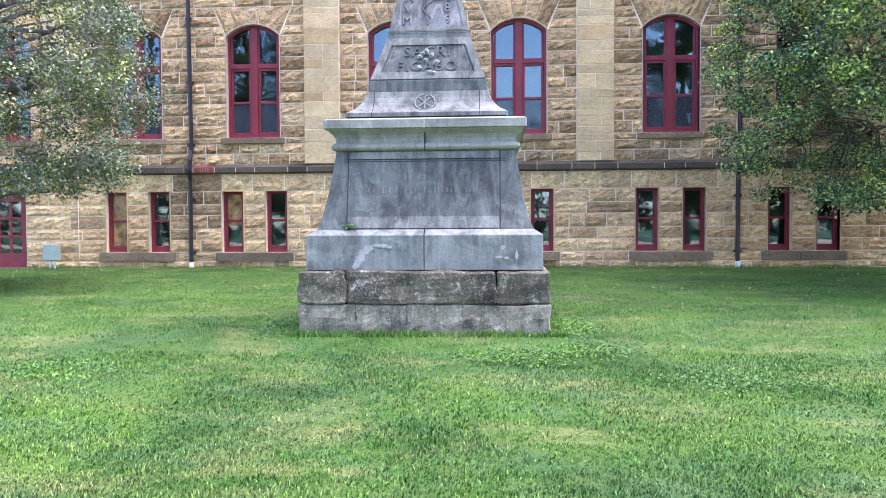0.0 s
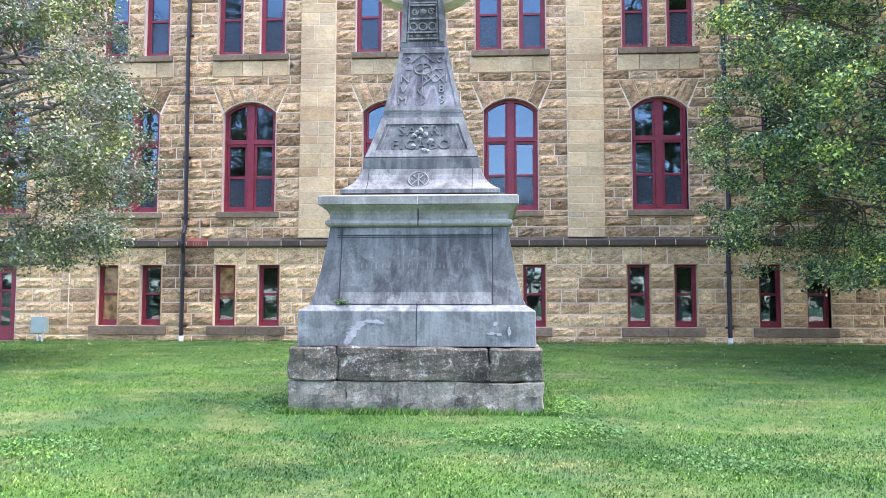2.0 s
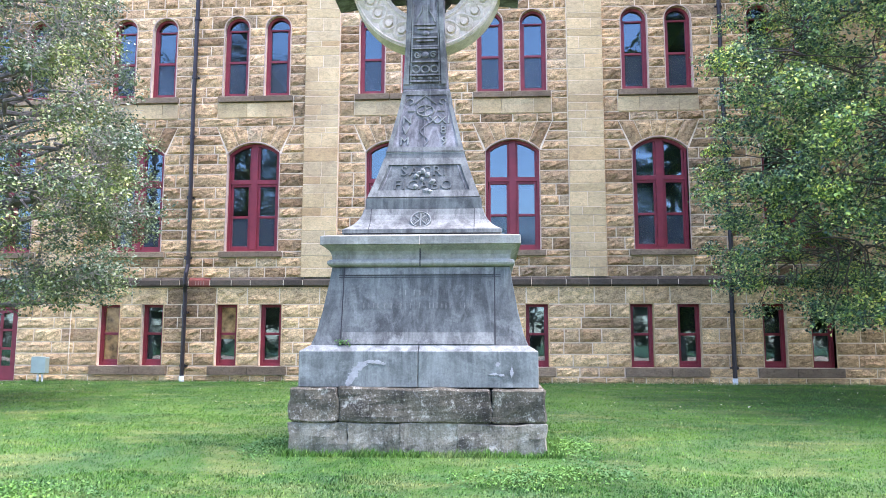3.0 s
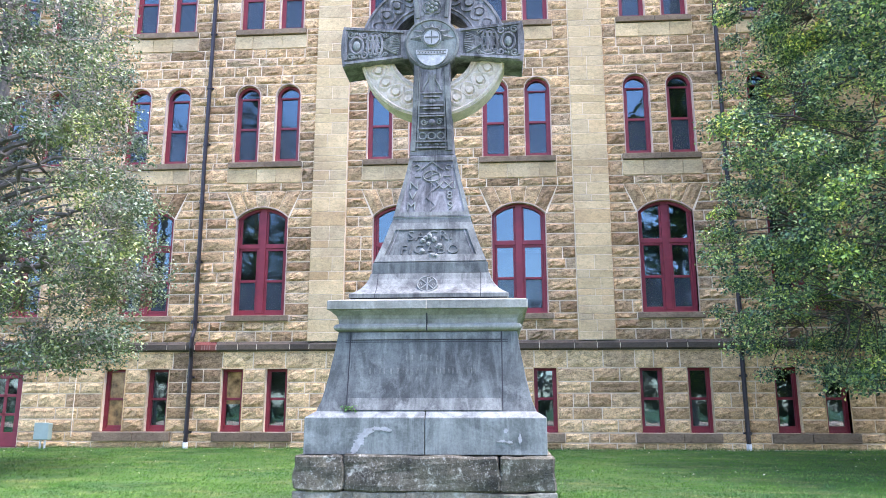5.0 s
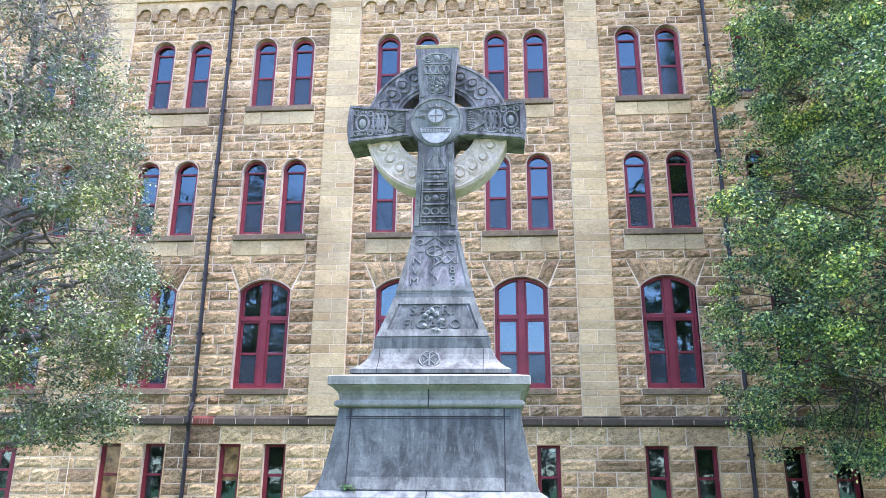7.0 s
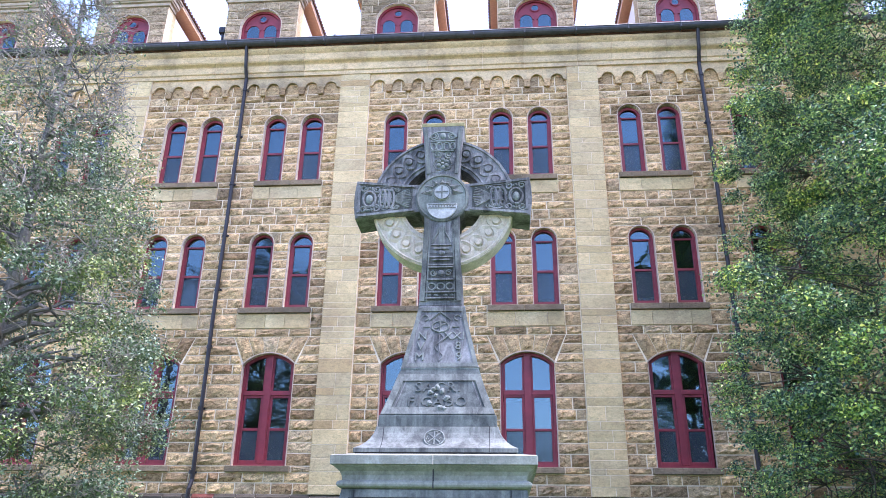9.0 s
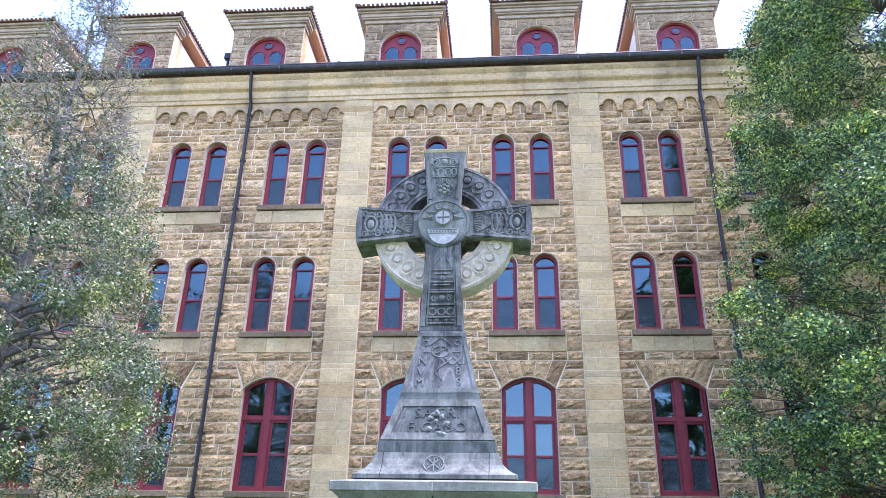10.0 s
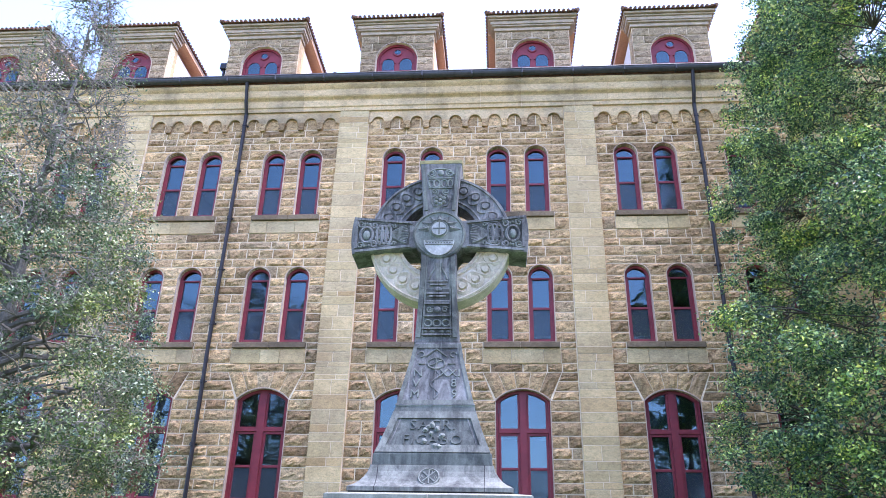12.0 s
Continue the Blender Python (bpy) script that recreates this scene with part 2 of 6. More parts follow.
def box(bm, x0, x1, y0, y1, z0, z1, bevel=0.0):
    vs = [bm.verts.new((x, y, z)) for z in (z0, z1) for y in (y0, y1) for x in (x0, x1)]
    fs = [bm.faces.new([vs[i] for i in f]) for f in ((0, 2, 3, 1), (4, 5, 7, 6), (0, 1, 5, 4), (2, 6, 7, 3), (0, 4, 6, 2), (1, 3, 7, 5))]
    if bevel:
        es = list({e for f in fs for e in f.edges})
        bmesh.ops.bevel(bm, geom=es, offset=bevel, segments=1, affect="EDGES", profile=0.5)


def boxed(x0, x1, y0, y1, z0, z1, bevel=0.0):
    bm = bmesh.new()
    box(bm, x0, x1, y0, y1, z0, z1, bevel)
    return bm


def extrude_outline(bm, pts, y0, y1):
    """A flat outline in x, z given depth from y0 (front) to y1."""
    a = [bm.verts.new((x, y0, z)) for x, z in pts]
    b = [bm.verts.new((x, y1, z)) for x, z in pts]
    n = len(pts)
    bm.faces.new(a)
    bm.faces.new(b[::-1])
    for i in range(n):
        j = (i + 1) % n
        bm.faces.new((a[j], a[i], b[i], b[j]))
    bmesh.ops.recalc_face_normals(bm, faces=bm.faces[:])


def strip_between(bm, outer, inner, y0, y1, closed=False):
    """A band between two outlines (x, z) of equal length, with depth."""
    rows = [[bm.verts.new((x, y, z)) for x, z in pts] for pts, y in ((outer, y0), (inner, y0), (inner, y1), (outer, y1))]
    n = len(outer)
    for i in range(n if closed else n - 1):
        j = (i + 1) % n
        for k in range(4):
            p, q = rows[k], rows[(k + 1) % 4]
            bm.faces.new((p[i], p[j], q[j], q[i]))
    if not closed:
        for i in (0, n - 1):
            bm.faces.new([r[i] for r in rows])
    bmesh.ops.recalc_face_normals(bm, faces=bm.faces[:])


def tube(bm, pts, radii, sides=6, cap=True):
    rings = []
    for i, p in enumerate(pts):
        p = Vector(p)
        d = Vector(pts[min(i + 1, len(pts) - 1)]) - Vector(pts[max(i - 1, 0)])
        d.normalize()
        s = d.cross(Vector((0.13, 0.97, 0.2))).normalized()
        t = d.cross(s)
        r = radii[i] if isinstance(radii, (list, tuple)) else radii
        rings.append([bm.verts.new(p + (s * math.cos(2 * math.pi * k / sides) + t * math.sin(2 * math.pi * k / sides)) * r) for k in range(sides)])
    for a, b in zip(rings, rings[1:]):
        for k in range(sides):
            bm.faces.new((a[k], a[(k + 1) % sides], b[(k + 1) % sides], b[k]))
    if cap:
        bm.faces.new(rings[0][::-1])
        bm.faces.new(rings[-1])


# ---------------------------------------------------------------- the building: layout
YW = 11.71                 # front of the rock-faced wall
DEPTH = 0.5                # wall thickness
X0, X1 = -30.0, 26.0
BAYS = [-20.7, -17.1, -13.4, -9.5, -6.08, -2.03, 1.4, 5.52, 9.05, 13.1, 16.6]
PILASTERS = [-19.0 + 0.1, -11.75, -4.1, 3.48, 11.05, 18.5]
PW = 0.5                   # half a pilaster
Z_STRING = (2.66, 2.93)


class Opening:
    """An opening in the wall: centre, half width, sill, springing and crown of its head."""

    def __init__(self, x, hw, z0, spring, crown):
        self.x, self.hw, self.z0, self.spring, self.crown = x, hw, z0, spring, crown
        rise = crown - spring
        self.rise = rise
        self.r = (hw * hw + rise * rise) / (2 * rise) if rise > 0.01 else None

    def half(self, z):
        if z < self.z0 - 1e-6 or z > self.crown + 1e-6:
            return 0.0
        if z <= self.spring or self.r is None:
            return self.hw
        d = z - (self.crown - self.r)
        return math.sqrt(max(0.0, self.r * self.r - d * d))

    def head(self, n, grow=0.0):
        """Outline points of the head from the left springing to the right, grown outwards."""
        if self.r is None:
            return [(self.x - self.hw - grow, self.crown + grow), (self.x + self.hw + grow, self.crown + grow)]
        zc, r = self.crown - self.r, self.r + grow
        a = math.asin(min(1.0, self.hw / self.r))
        if self.rise > self.hw * 0.98:
            a = math.pi / 2
        return [(self.x - r * math.sin(a - 2 * a * i / n), zc + r * math.cos(a - 2 * a * i / n)) for i in range(n + 1)]


basement, second, third, fourth = [], [], [], []
for xb in BAYS:
    if not -15.2 < xb < -12.5:
        basement += [Opening(xb - 0.635, 0.31, 0.45, 2.17, 2.17), Opening(xb + 0.635, 0.31, 0.45, 2.17, 2.17)]
    second.append(Opening(xb, 0.76, 3.68, 6.55, 6.87))
    for floor_list, zs, zspring, ztop in ((third, 8.26, 10.36, 10.73), (fourth, 12.55, 14.69, 15.06)):
        floor_list += [Opening(xb - 0.62, 0.37, zs, zspring, ztop), Opening(xb + 0.62, 0.37, zs, zspring, ztop)]
door_hole = Opening(-13.88, 1.02, 0.0, 2.17, 2.17)
OPENINGS = basement + second + third + fourth + [door_hole]

rng = random.Random(7)


def courses(z0, z1, n):
    if n == 1:
        return [(z0, z1)]
    w = [rng.uniform(0.82, 1.18) for _ in range(n)]
    s, out, z = sum(w), [], z0
    for k in w:
        out.append((z, z + (z1 - z0) * k / s))
        z = out[-1][1]
    return out


COURSES = ([(0.0, 0.18), (0.18, 0.44)] + courses(0.45, 2.17, 5) + [(2.17, 2.66), Z_STRING]
           + courses(2.93, 3.50, 2) + [(3.50, 3.68)] + courses(3.68, 6.55, 9) + courses(6.55, 7.36, 3) + [(7.36, 7.62), (7.62, 8.06), (8.06, 8.26)]
           + courses(8.26, 10.36, 7) + [(10.36, 10.75)] + courses(10.75, 11.92, 4) + [(11.92, 12.35), (12.35, 12.55)]
           + courses(12.55, 14.69, 7) + [(14.69, 15.08)] + courses(15.08, 15.86, 3) + [(15.86, 16.56)])


def free_runs(za, zb, blocks):
    """Runs of wall between blocking shapes in a course: lists of (left edge(z), right edge(z))."""
    zm = (za + zb) / 2
    hits = sorted((o for o in blocks if o.half(zm) > 0 or o.half(za + 1e-4) > 0.01), key=lambda o: o.x)
    runs, left = [], (lambda z: X0)
    for o in hits:
        runs.append((left, lambda z, o=o: o.x - o.half(z)))
        left = lambda z, o=o: o.x + o.half(z)
    runs.append((left, lambda z: X1))
    return runs


class Block:
    """A region kept free of rock-faced stones."""

    def __init__(self, x, hw0, z0, z1, hw1=None):
        self.x, self.hw0, self.z0, self.z1, self.hw1 = x, hw0, z0, z1, hw0 if hw1 is None else hw1

    def half(self, z):
        if not self.z0 - 1e-6 <= z <= self.z1 + 1e-6:
            return 0.0
        return self.hw0 + (self.hw1 - self.hw0) * (z - self.z0) / (self.z1 - self.z0)


# backing wall with real openings right through it
bm = bmesh.new()
for za, zb in COURSES + [(16.56, 17.6)]:
    n = 7 if any(o.r and o.spring - 0.01 < zb and o.crown > za + 0.01 for o in OPENINGS) else 1
    for le, ri in free_runs(za, zb, OPENINGS):
        zs = [za + (zb - za) * i / n for i in range(n + 1)]
        pts = [(le(min(max(z, za + 1e-4), zb - 1e-4)), z) for z in zs] + [(ri(min(max(z, za + 1e-4), zb - 1e-4)), z) for z in zs[::-1]]
        if all(abs(p[0] - q[0]) < 1e-4 for p, q in zip(pts[:n + 1], pts[::-1])):
            continue
        for i in range(n):
            q = [(le(zs[i] + 1e-4), zs[i]), (ri(zs[i] + 1e-4), zs[i]), (ri(zs[i + 1] - 1e-4), zs[i + 1]), (le(zs[i + 1] - 1e-4), zs[i + 1])]
            vs = [bm.verts.new((x, y, z)) for y in (YW + 0.004, YW + DEPTH) for x, z in q]
            for f in ((0, 1, 2, 3), (7, 6, 5, 4), (3, 2, 6, 7), (1, 0, 4, 5), (0, 3, 7, 4), (2, 1, 5, 6)):
                bm.faces.new([vs[k] for k in f])
wall = tagged(part("wall_north", bm, mortar), "tan sandstone facade wall with pale mortar joints", "wall", kind="structure")

# the hollow building behind the wall
bm = bmesh.new()
YB = YW + 9.0
box(bm, X0, X1, YB, YB + 0.4, 0, 17.6)
box(bm, X0 - 0.4, X0, YW + 0.02, YB + 0.4, 0, 17.6)
box(bm, X1, X1 + 0.4, YW + 0.02, YB + 0.4, 0, 17.6)
tagged(part("wall_inner", bm, interior_paint), "plain plastered rear and end walls", "wall", kind="structure")
bm = bmesh.new()
for z in (0.0, 2.95, 7.5, 11.8, 16.6):
    box(bm, X0, X1, YW + DEPTH, YB, z - 0.25, z)
for i in range(len(BAYS) - 1):
    xm = (BAYS[i] + BAYS[i + 1]) / 2
    box(bm, xm - 0.08, xm + 0.08, YW + DEPTH, YB, 0, 16.35)
tagged(part("floor", bm, floor_wood), "dark timber storey floors and room partitions", "floor", kind="structure")

# ---------------------------------------------------------------- rock-faced stones
G = 0.015                  # half a mortar joint


def stone_mesh(verts, faces, le, ri, za, zb, r, proud=0.04, nu=6, nv=4, y=YW):
    """Adds one rock-faced stone whose ends follow le(z) and ri(z)."""
    base = len(verts)
    zs = [za + G + (zb - za - 2 * G) * j / nv for j in range(nv + 1)]
    ox, oz = r.uniform(0, 99), r.uniform(0, 99)
    lump = r.uniform(0.6, 1.3) * proud
    for j, z in enumerate(zs):
        a, b = le(z) + G, ri(z) - G
        for i in range(nu + 1):
            u = i / nu
            edge = i in (0, nu) or j in (0, nv)
            px, pz = ox + u * (b - a), oz + z
            k = 0.006 + (0 if edge else max(0.0, lump * (0.55 + 0.8 * noise.noise((px * 3.1, pz * 3.7, 1.7)) + 0.9 * noise.noise((px * 8.3, pz * 10.1, 4.1)))))
            jx = 0 if edge else r.uniform(-0.03, 0.03) * (b - a)
            verts.append((a + (b - a) * u + jx, y - k, z + (0 if edge else r.uniform(-0.02, 0.02))))
    ring = [j * (nu + 1) + i for j, i in [(0, i) for i in range(nu + 1)] + [(j, nu) for j in range(1, nv + 1)] + [(nv, i) for i in range(nu - 1, -1, -1)] + [(j, 0) for j in range(nv - 1, 0, -1)]]
    for j in range(nv):
        for i in range(nu):
            p = base + j * (nu + 1) + i
            faces.append((p, p + 1, p + nu + 2, p + nu + 1))
    back = len(verts)
    for k in ring:
        x, _, z = verts[base + k]
        verts.append((x, y + 0.03, z))
    m = len(ring)
    for k in range(m):
        faces.append((base + ring[(k + 1) % m], base + ring[k], back + k, back + (k + 1) % m))


def lay_run(le, ri, za, zb, r, sink, min_len=0.32, max_len=1.0):
    """Cuts a run of a course into stones; sink(le, ri) makes each."""
    zm = (za + zb) / 2
    a, b = le(zm), ri(zm)
    if b - a < 0.05:
        return
    cuts, x = [], a
    while True:
        x += r.uniform(min_len, max_len) * r.choice((0.75, 1, 1.15))
        if x > b - min_len * 0.8:
            break
        cuts.append(x)
    edges = [le] + [(lambda z, c=c: c) for c in cuts] + [ri]
    for p, q in zip(edges, edges[1:]):
        sink(p, q)


STONE_BLOCKS = list(basement) + [door_hole] + third + fourth + second
for p in PILASTERS:
    STONE_BLOCKS.append(Block(p, PW, 2.93, 16.56))
for xb in BAYS:
    if not -15.2 < xb < -12.5:
        STONE_BLOCKS.append(Block(xb, 1.13, 0.18, 0.44))
    STONE_BLOCKS += [Block(xb, 0.92, 3.50, 3.68), Block(xb, 0.80, 6.551, 7.36, 1.12), Block(xb, 1.12, 7.62, 8.26), Block(xb, 1.12, 11.92, 12.55)]


def stone_runs(za, zb):
    zm = (za + zb) / 2
    found = {}
    for o in STONE_BLOCKS:
        h = max(o.half(zm), o.half(za + 1e-3))
        if h > 0.01:
            key = round(o.x, 2)
            if key not in found or found[key].half(zm) < o.half(zm):
                found[key] = o
    hits = sorted(found.values(), key=lambda o: o.x)
    runs, left = [], (lambda z: X0)
    for o in hits:
        runs.append((left, lambda z, o=o: o.x - o.half(z)))
        left = lambda z, o=o: o.x + o.half(z)
    runs.append((left, lambda z: X1))
    return runs


jv, jf = [], []            # the joined far stones
near_stones = []           # the lowest courses, each a piece of its own
for za, zb in COURSES:
    if (za, zb) == Z_STRING:
        continue
    low = zb < 2.7
    for le, ri in stone_runs(za, zb):
        def sink(p, q, za=za, zb=zb, low=low):
            xm = (p(za) + q(za)) / 2
            if low and -12.8 < xm < 10.6:
                near_stones.append((p, q, za, zb))
            else:
                stone_mesh(jv, jf, p, q, za, zb, rng, 0.022 if za == 15.86 else 0.055)
        if za == 2.17:
            lay_run(le, ri, za, zb, rng, sink, 0.6, 1.5)
        else:
            lay_run(le, ri, za, zb, rng, sink, *((0.42, 1.2) if low else (0.34, 1.05)))
me = bpy.data.meshes.new("stone_courses")
me.from_pydata(jv, [], jf)
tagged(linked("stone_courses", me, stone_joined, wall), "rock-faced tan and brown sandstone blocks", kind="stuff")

# ---------------------------------------------------------------- dressings of the facade


def block_piece(x0, x1, z0, z1, y0, mat, parent, name="ashlar_block", bevel=0.008, depth=0.10):
    return part(name, boxed(x0 + 0.004, x1 - 0.004, y0, y0 + depth, z0 + 0.004, z1 - 0.004, bevel), mat, parent)


# pilasters of pale smooth ashlar, standing a little proud
pil_n = 0
for p in PILASTERS:
    pil_n += 1
    pil = tagged(empty("pilaster_%d" % pil_n, (p, YW, 2.93)), "pale smooth ashlar pilaster on the sandstone facade", "pilaster", "facade pilasters", "structure")
    part("core", boxed(-PW + 0.006, PW - 0.006, -0.090, 0.03, 0, 13.63), mortar, pil)
    vis = -12.5 < p < 4.5
    bmj = bmesh.new()
    z, k = 0.0, 0
    r2 = random.Random(pil_n)
    while z < 13.6:
        h = min(r2.choice((0.17, 0.24, 0.30, 0.36, 0.42)) + r2.uniform(-0.02, 0.02), 13.63 - z)
        if 13.63 - z - h < 0.2:
            h = 13.63 - z
        cuts = [-PW, PW] if r2.random() < 0.45 else [-PW, r2.choice((-0.12, 0.0, 0.03, 0.16)) + r2.uniform(-0.04, 0.04), PW]
        for a, b in zip(cuts, cuts[1:]):
            d = r2.uniform(0, 0.006)
            if vis:
                block_piece(a + 0.003, b - 0.003, z + 0.003, z + h - 0.003, -0.095 - d, ashlar_piece, pil, bevel=0.005, depth=0.05)
            else:
                box(bmj, a + 0.004, b - 0.004, -0.095 - d, -0.06, z + 0.004, z + h - 0.004)
        z += h
    if vis:
        bmj.free()
    else:
        tagged(part("ashlar_courses", bmj, ashlar, pil), kind="stuff")

# dark string course, one stone after another
string_course = tagged(empty("string_course", (0, YW, 2.66)), "dark weathered stone string course along the facade", "trim", kind="structure")
bm = bmesh.new()
extr = [(-0.02, 0.0), (-0.08, 0.015), (-0.11, 0.05), (-0.11, 0.19), (-0.03, 0.27), (0.05, 0.27), (0.05, 0.0)]
part("bed", boxed(X0, X1, -0.103, 0.03, 0.05, 0.19), mortar, string_course)
x = -14.6
r2 = random.Random(21)
while x < 12:
    w = r2.choice((0.55, 0.62, 0.7, 0.95, 1.25))
    red = False
    if x < -7.83 and x + w > -7.82:
        w = -7.82 - x
    elif abs(x + 7.82) < 0.02:
        w, red = 0.62, True
    bm = bmesh.new()
    n = len(extr)
    e = r2.uniform(-0.004, 0.004)
    rows = [[bm.verts.new((xx, yy + e, zz)) for yy, zz in extr] for xx in (x + 0.010, x + w - 0.010)]
    for i in range(n):
        j = (i + 1) % n
        bm.faces.new((rows[0][j], rows[0][i], rows[1][i], rows[1][j]))
    bm.faces.new(rows[0])
    bm.faces.new(rows[1][::-1])
    bmesh.ops.recalc_face_normals(bm, faces=bm.faces[:])
    st = part("string_stone", bm, red_stone if red else dark_stone, string_course, "reddened stone with worn pale marks" if red else "")
    if red:
        for k in range(4):
            part("worn_mark", boxed(x + 0.2 + 0.075 * k, x + 0.225 + 0.075 * k, -0.116, -0.105, 0.05, 0.17), worn_marks, st)
    x += w
bm = bmesh.new()
for a, b in ((X0, -14.6), (x, X1)):
    box(bm, a, b, -0.11, 0.05, 0.0, 0.27)
part("far_run", bm, dark_stone, string_course)

# fan of relieving stones over each second-storey window
for n, o in enumerate(second):
    cx = o.x
    fan = tagged(empty("arch_%d" % (n + 1), (cx, YW, 6.55)), "fan of rock-faced sandstone arch stones over a window", "arch", "window arches", "structure")
    top = 0.81
    bounds = [(-0.77, -1.12), (-0.47, -0.70), (-0.17, -0.24), (0.17, 0.24), (0.47, 0.70), (0.77, 1.12)]
    for (a0, a1), (b0, b1) in zip(bounds, bounds[1:]):
        v, f = [], []

        def bot(xx):
            return o.crown - o.r + math.sqrt(max(0.0, (o.r + 0.03) ** 2 - xx * xx)) - 6.55

        nu, nv = 4, 4
        r3 = random.Random(hash((n, round(a0 * 100))) % 999)
        rows = []
        for j in range(nv + 1):
            t = j / nv
            for i in range(nu + 1):
                u = i / nu
                xb_ = a0 + (b0 - a0) * u
                xt_ = a1 + (b1 - a1) * u
                zb_ = bot(xb_)
                xx, zz = xb_ + (xt_ - xb_) * t, zb_ + (top - zb_) * t
                edge = i in (0, nu) or j in (0, nv)
                k = 0.006 + (0 if edge else r3.uniform(0.015, 0.055))
                s = 0.008
                xx += s * (1 if i == 0 else -1 if i == nu else 0)
                zz += s * (1 if j == 0 else -1 if j == nv else 0)
                v.append((xx, -k, zz))
        for j in range(nv):
            for i in range(nu):
                p = j * (nu + 1) + i
                f.append((p, p + 1, p + nu + 2, p + nu + 1))
        ring = [i for i in range(nu + 1)] + [j * (nu + 1) + nu for j in range(1, nv + 1)] + [nv * (nu + 1) + i for i in range(nu - 1, -1, -1)] + [j * (nu + 1) for j in range(nv - 1, 0, -1)]
        base = len(v)
        for k in ring:
            v.append((v[k][0], 0.03, v[k][2]))
        for k in range(len(ring)):
            f.append((ring[(k + 1) % len(ring)], ring[k], base + k, base + (k + 1) % len(ring)))
        me = bpy.data.meshes.new("voussoir")
        me.from_pydata(v, [], f)
        linked("voussoir", me, stone_piece, fan)

# pale bands under the sills of the upper storeys
bm = bmesh.new()
r2 = random.Random(5)
for xb in BAYS:
    for z0, z1 in ((7.62, 8.06), (11.92, 12.35)):
        cuts = [-1.12, r2.uniform(-0.6, -0.2), r2.uniform(0.2, 0.7), 1.12]
        for a, b in zip(cuts, cuts[1:]):
            box(bm, xb + a + 0.006, xb + b - 0.006, YW - 0.03 - r2.uniform(0, 0.012), YW + 0.03, z0 + 0.006, z1 - 0.006)
tagged(part("sill_band", bm, ashlar, wall), "pale ashlar bands under the sills", kind="stuff")

# corbel table of small round arches
for i, (pa, pb) in enumerate(zip(PILASTERS, PILASTERS[1:])):
    a, b = pa + PW, pb - PW
    if b < -20 or a > 14:
        continue
    table = tagged(empty("corbel_table_%d" % (i + 1), (a, YW, 15.86)), "pale stone corbel table of small round arches", "trim", "corbel tables", "structure")
    n = 10
    w = (b - a) / n
    r = 0.205
    bm = bmesh.new()
    arc = [(w / 2 - r * math.cos(math.pi * k / 10), 0.22 + r * math.sin(math.pi * k / 10)) for k in range(11)]
    pts_o = [(0.002, 0.22)] + [(0.002 + (w - 0.004) * k / 8, 0.72) for k in range(9)] + [(w - 0.002, 0.22)]
    strip_between(bm, pts_o, arc, -0.05, 0.0)
    me_sp = bpy.data.meshes.new("arch_panel")
    bm.to_mesh(me_sp)
    bm.free()
    bm = bmesh.new()
    arc_o = [(w / 2 - (r + 0.05) * math.cos(math.pi * k / 10), 0.22 + (r + 0.05) * math.sin(math.pi * k / 10)) for k in range(11)]
    strip_between(bm, arc_o, arc, -0.11, 0.0)
    me_ring = bpy.data.meshes.new("arch_moulding")
    bm.to_mesh(me_ring)
    bm.free()
    bm = bmesh.new()
    extrude_outline(bm, [(-0.115, 0.02), (-0.115, -0.03), (-0.098, -0.045), (-0.098, -0.23), (-0.075, -0.27), (0.075, -0.27), (0.098, -0.23), (0.098, -0.045), (0.115, -0.03), (0.115, 0.02)], -0.118, 0.0)
    me_corb = bpy.data.meshes.new("corbel")
    bm.to_mesh(me_corb)
    bm.free()
    for k in range(n):
        sp = linked("arch_panel", me_sp, cornice_mat, table, "", pose(w * k, 0, 0))
        linked("arch_moulding", me_ring, cornice_mat, sp)
    for k in range(1, n):
        linked("corbel", me_corb, stone_piece, table, "", pose(w * k, 0, 0.22))

# cornice of stepped mouldings, and the gutter
cornice = tagged(empty("cornice", (0, YW, 16.56)), "pale moulded stone cornice with dark soot stains", "cornice", kind="structure")
CORN = [(0.05, 0.0), (-0.12, 0.0), (-0.12, 0.14), (-0.16, 0.17), (-0.16, 0.42), (-0.20, 0.46), (-0.27, 0.50), (-0.30, 0.55), (-0.30, 0.78), (-0.36, 0.84), (-0.40, 0.90), (-0.40, 0.98), (0.05, 1.0)]
r2 = random.Random(31)
x = -21.0
while x < 15.0:
    w = r2.uniform(1.1, 1.9)
    bm = bmesh.new()
    n = len(CORN)
    e = r2.uniform(-0.003, 0.003)
    rows = [[bm.verts.new((xx, yy + e, zz)) for yy, zz in CORN] for xx in (x + 0.004, x + w - 0.004)]
    for i in range(n):
        j = (i + 1) % n
        bm.faces.new((rows[0][j], rows[0][i], rows[1][i], rows[1][j]))
    bm.faces.new(rows[0])
    bm.faces.new(rows[1][::-1])
    bmesh.ops.recalc_face_normals(bm, faces=bm.faces[:])
    part("cornice_stone", bm, cornice_mat, cornice)
    x += w
part("cornice_core", boxed(X0, X1, -0.10, 0.05, 0.005, 1.02), mortar, cornice)
bm = bmesh.new()
prof = [(-0.40 - 0.11 - 0.13 * math.cos(a), 1.17 - 0.15 * math.sin(a)) for a in [math.pi * k / 8 for k in range(9)]] + [(-0.38, 1.20), (-0.64, 1.22), (-0.66, 1.18)]
rows = [[bm.verts.new((xx, yy, zz)) for yy, zz in prof] for xx in (X0, X1)]
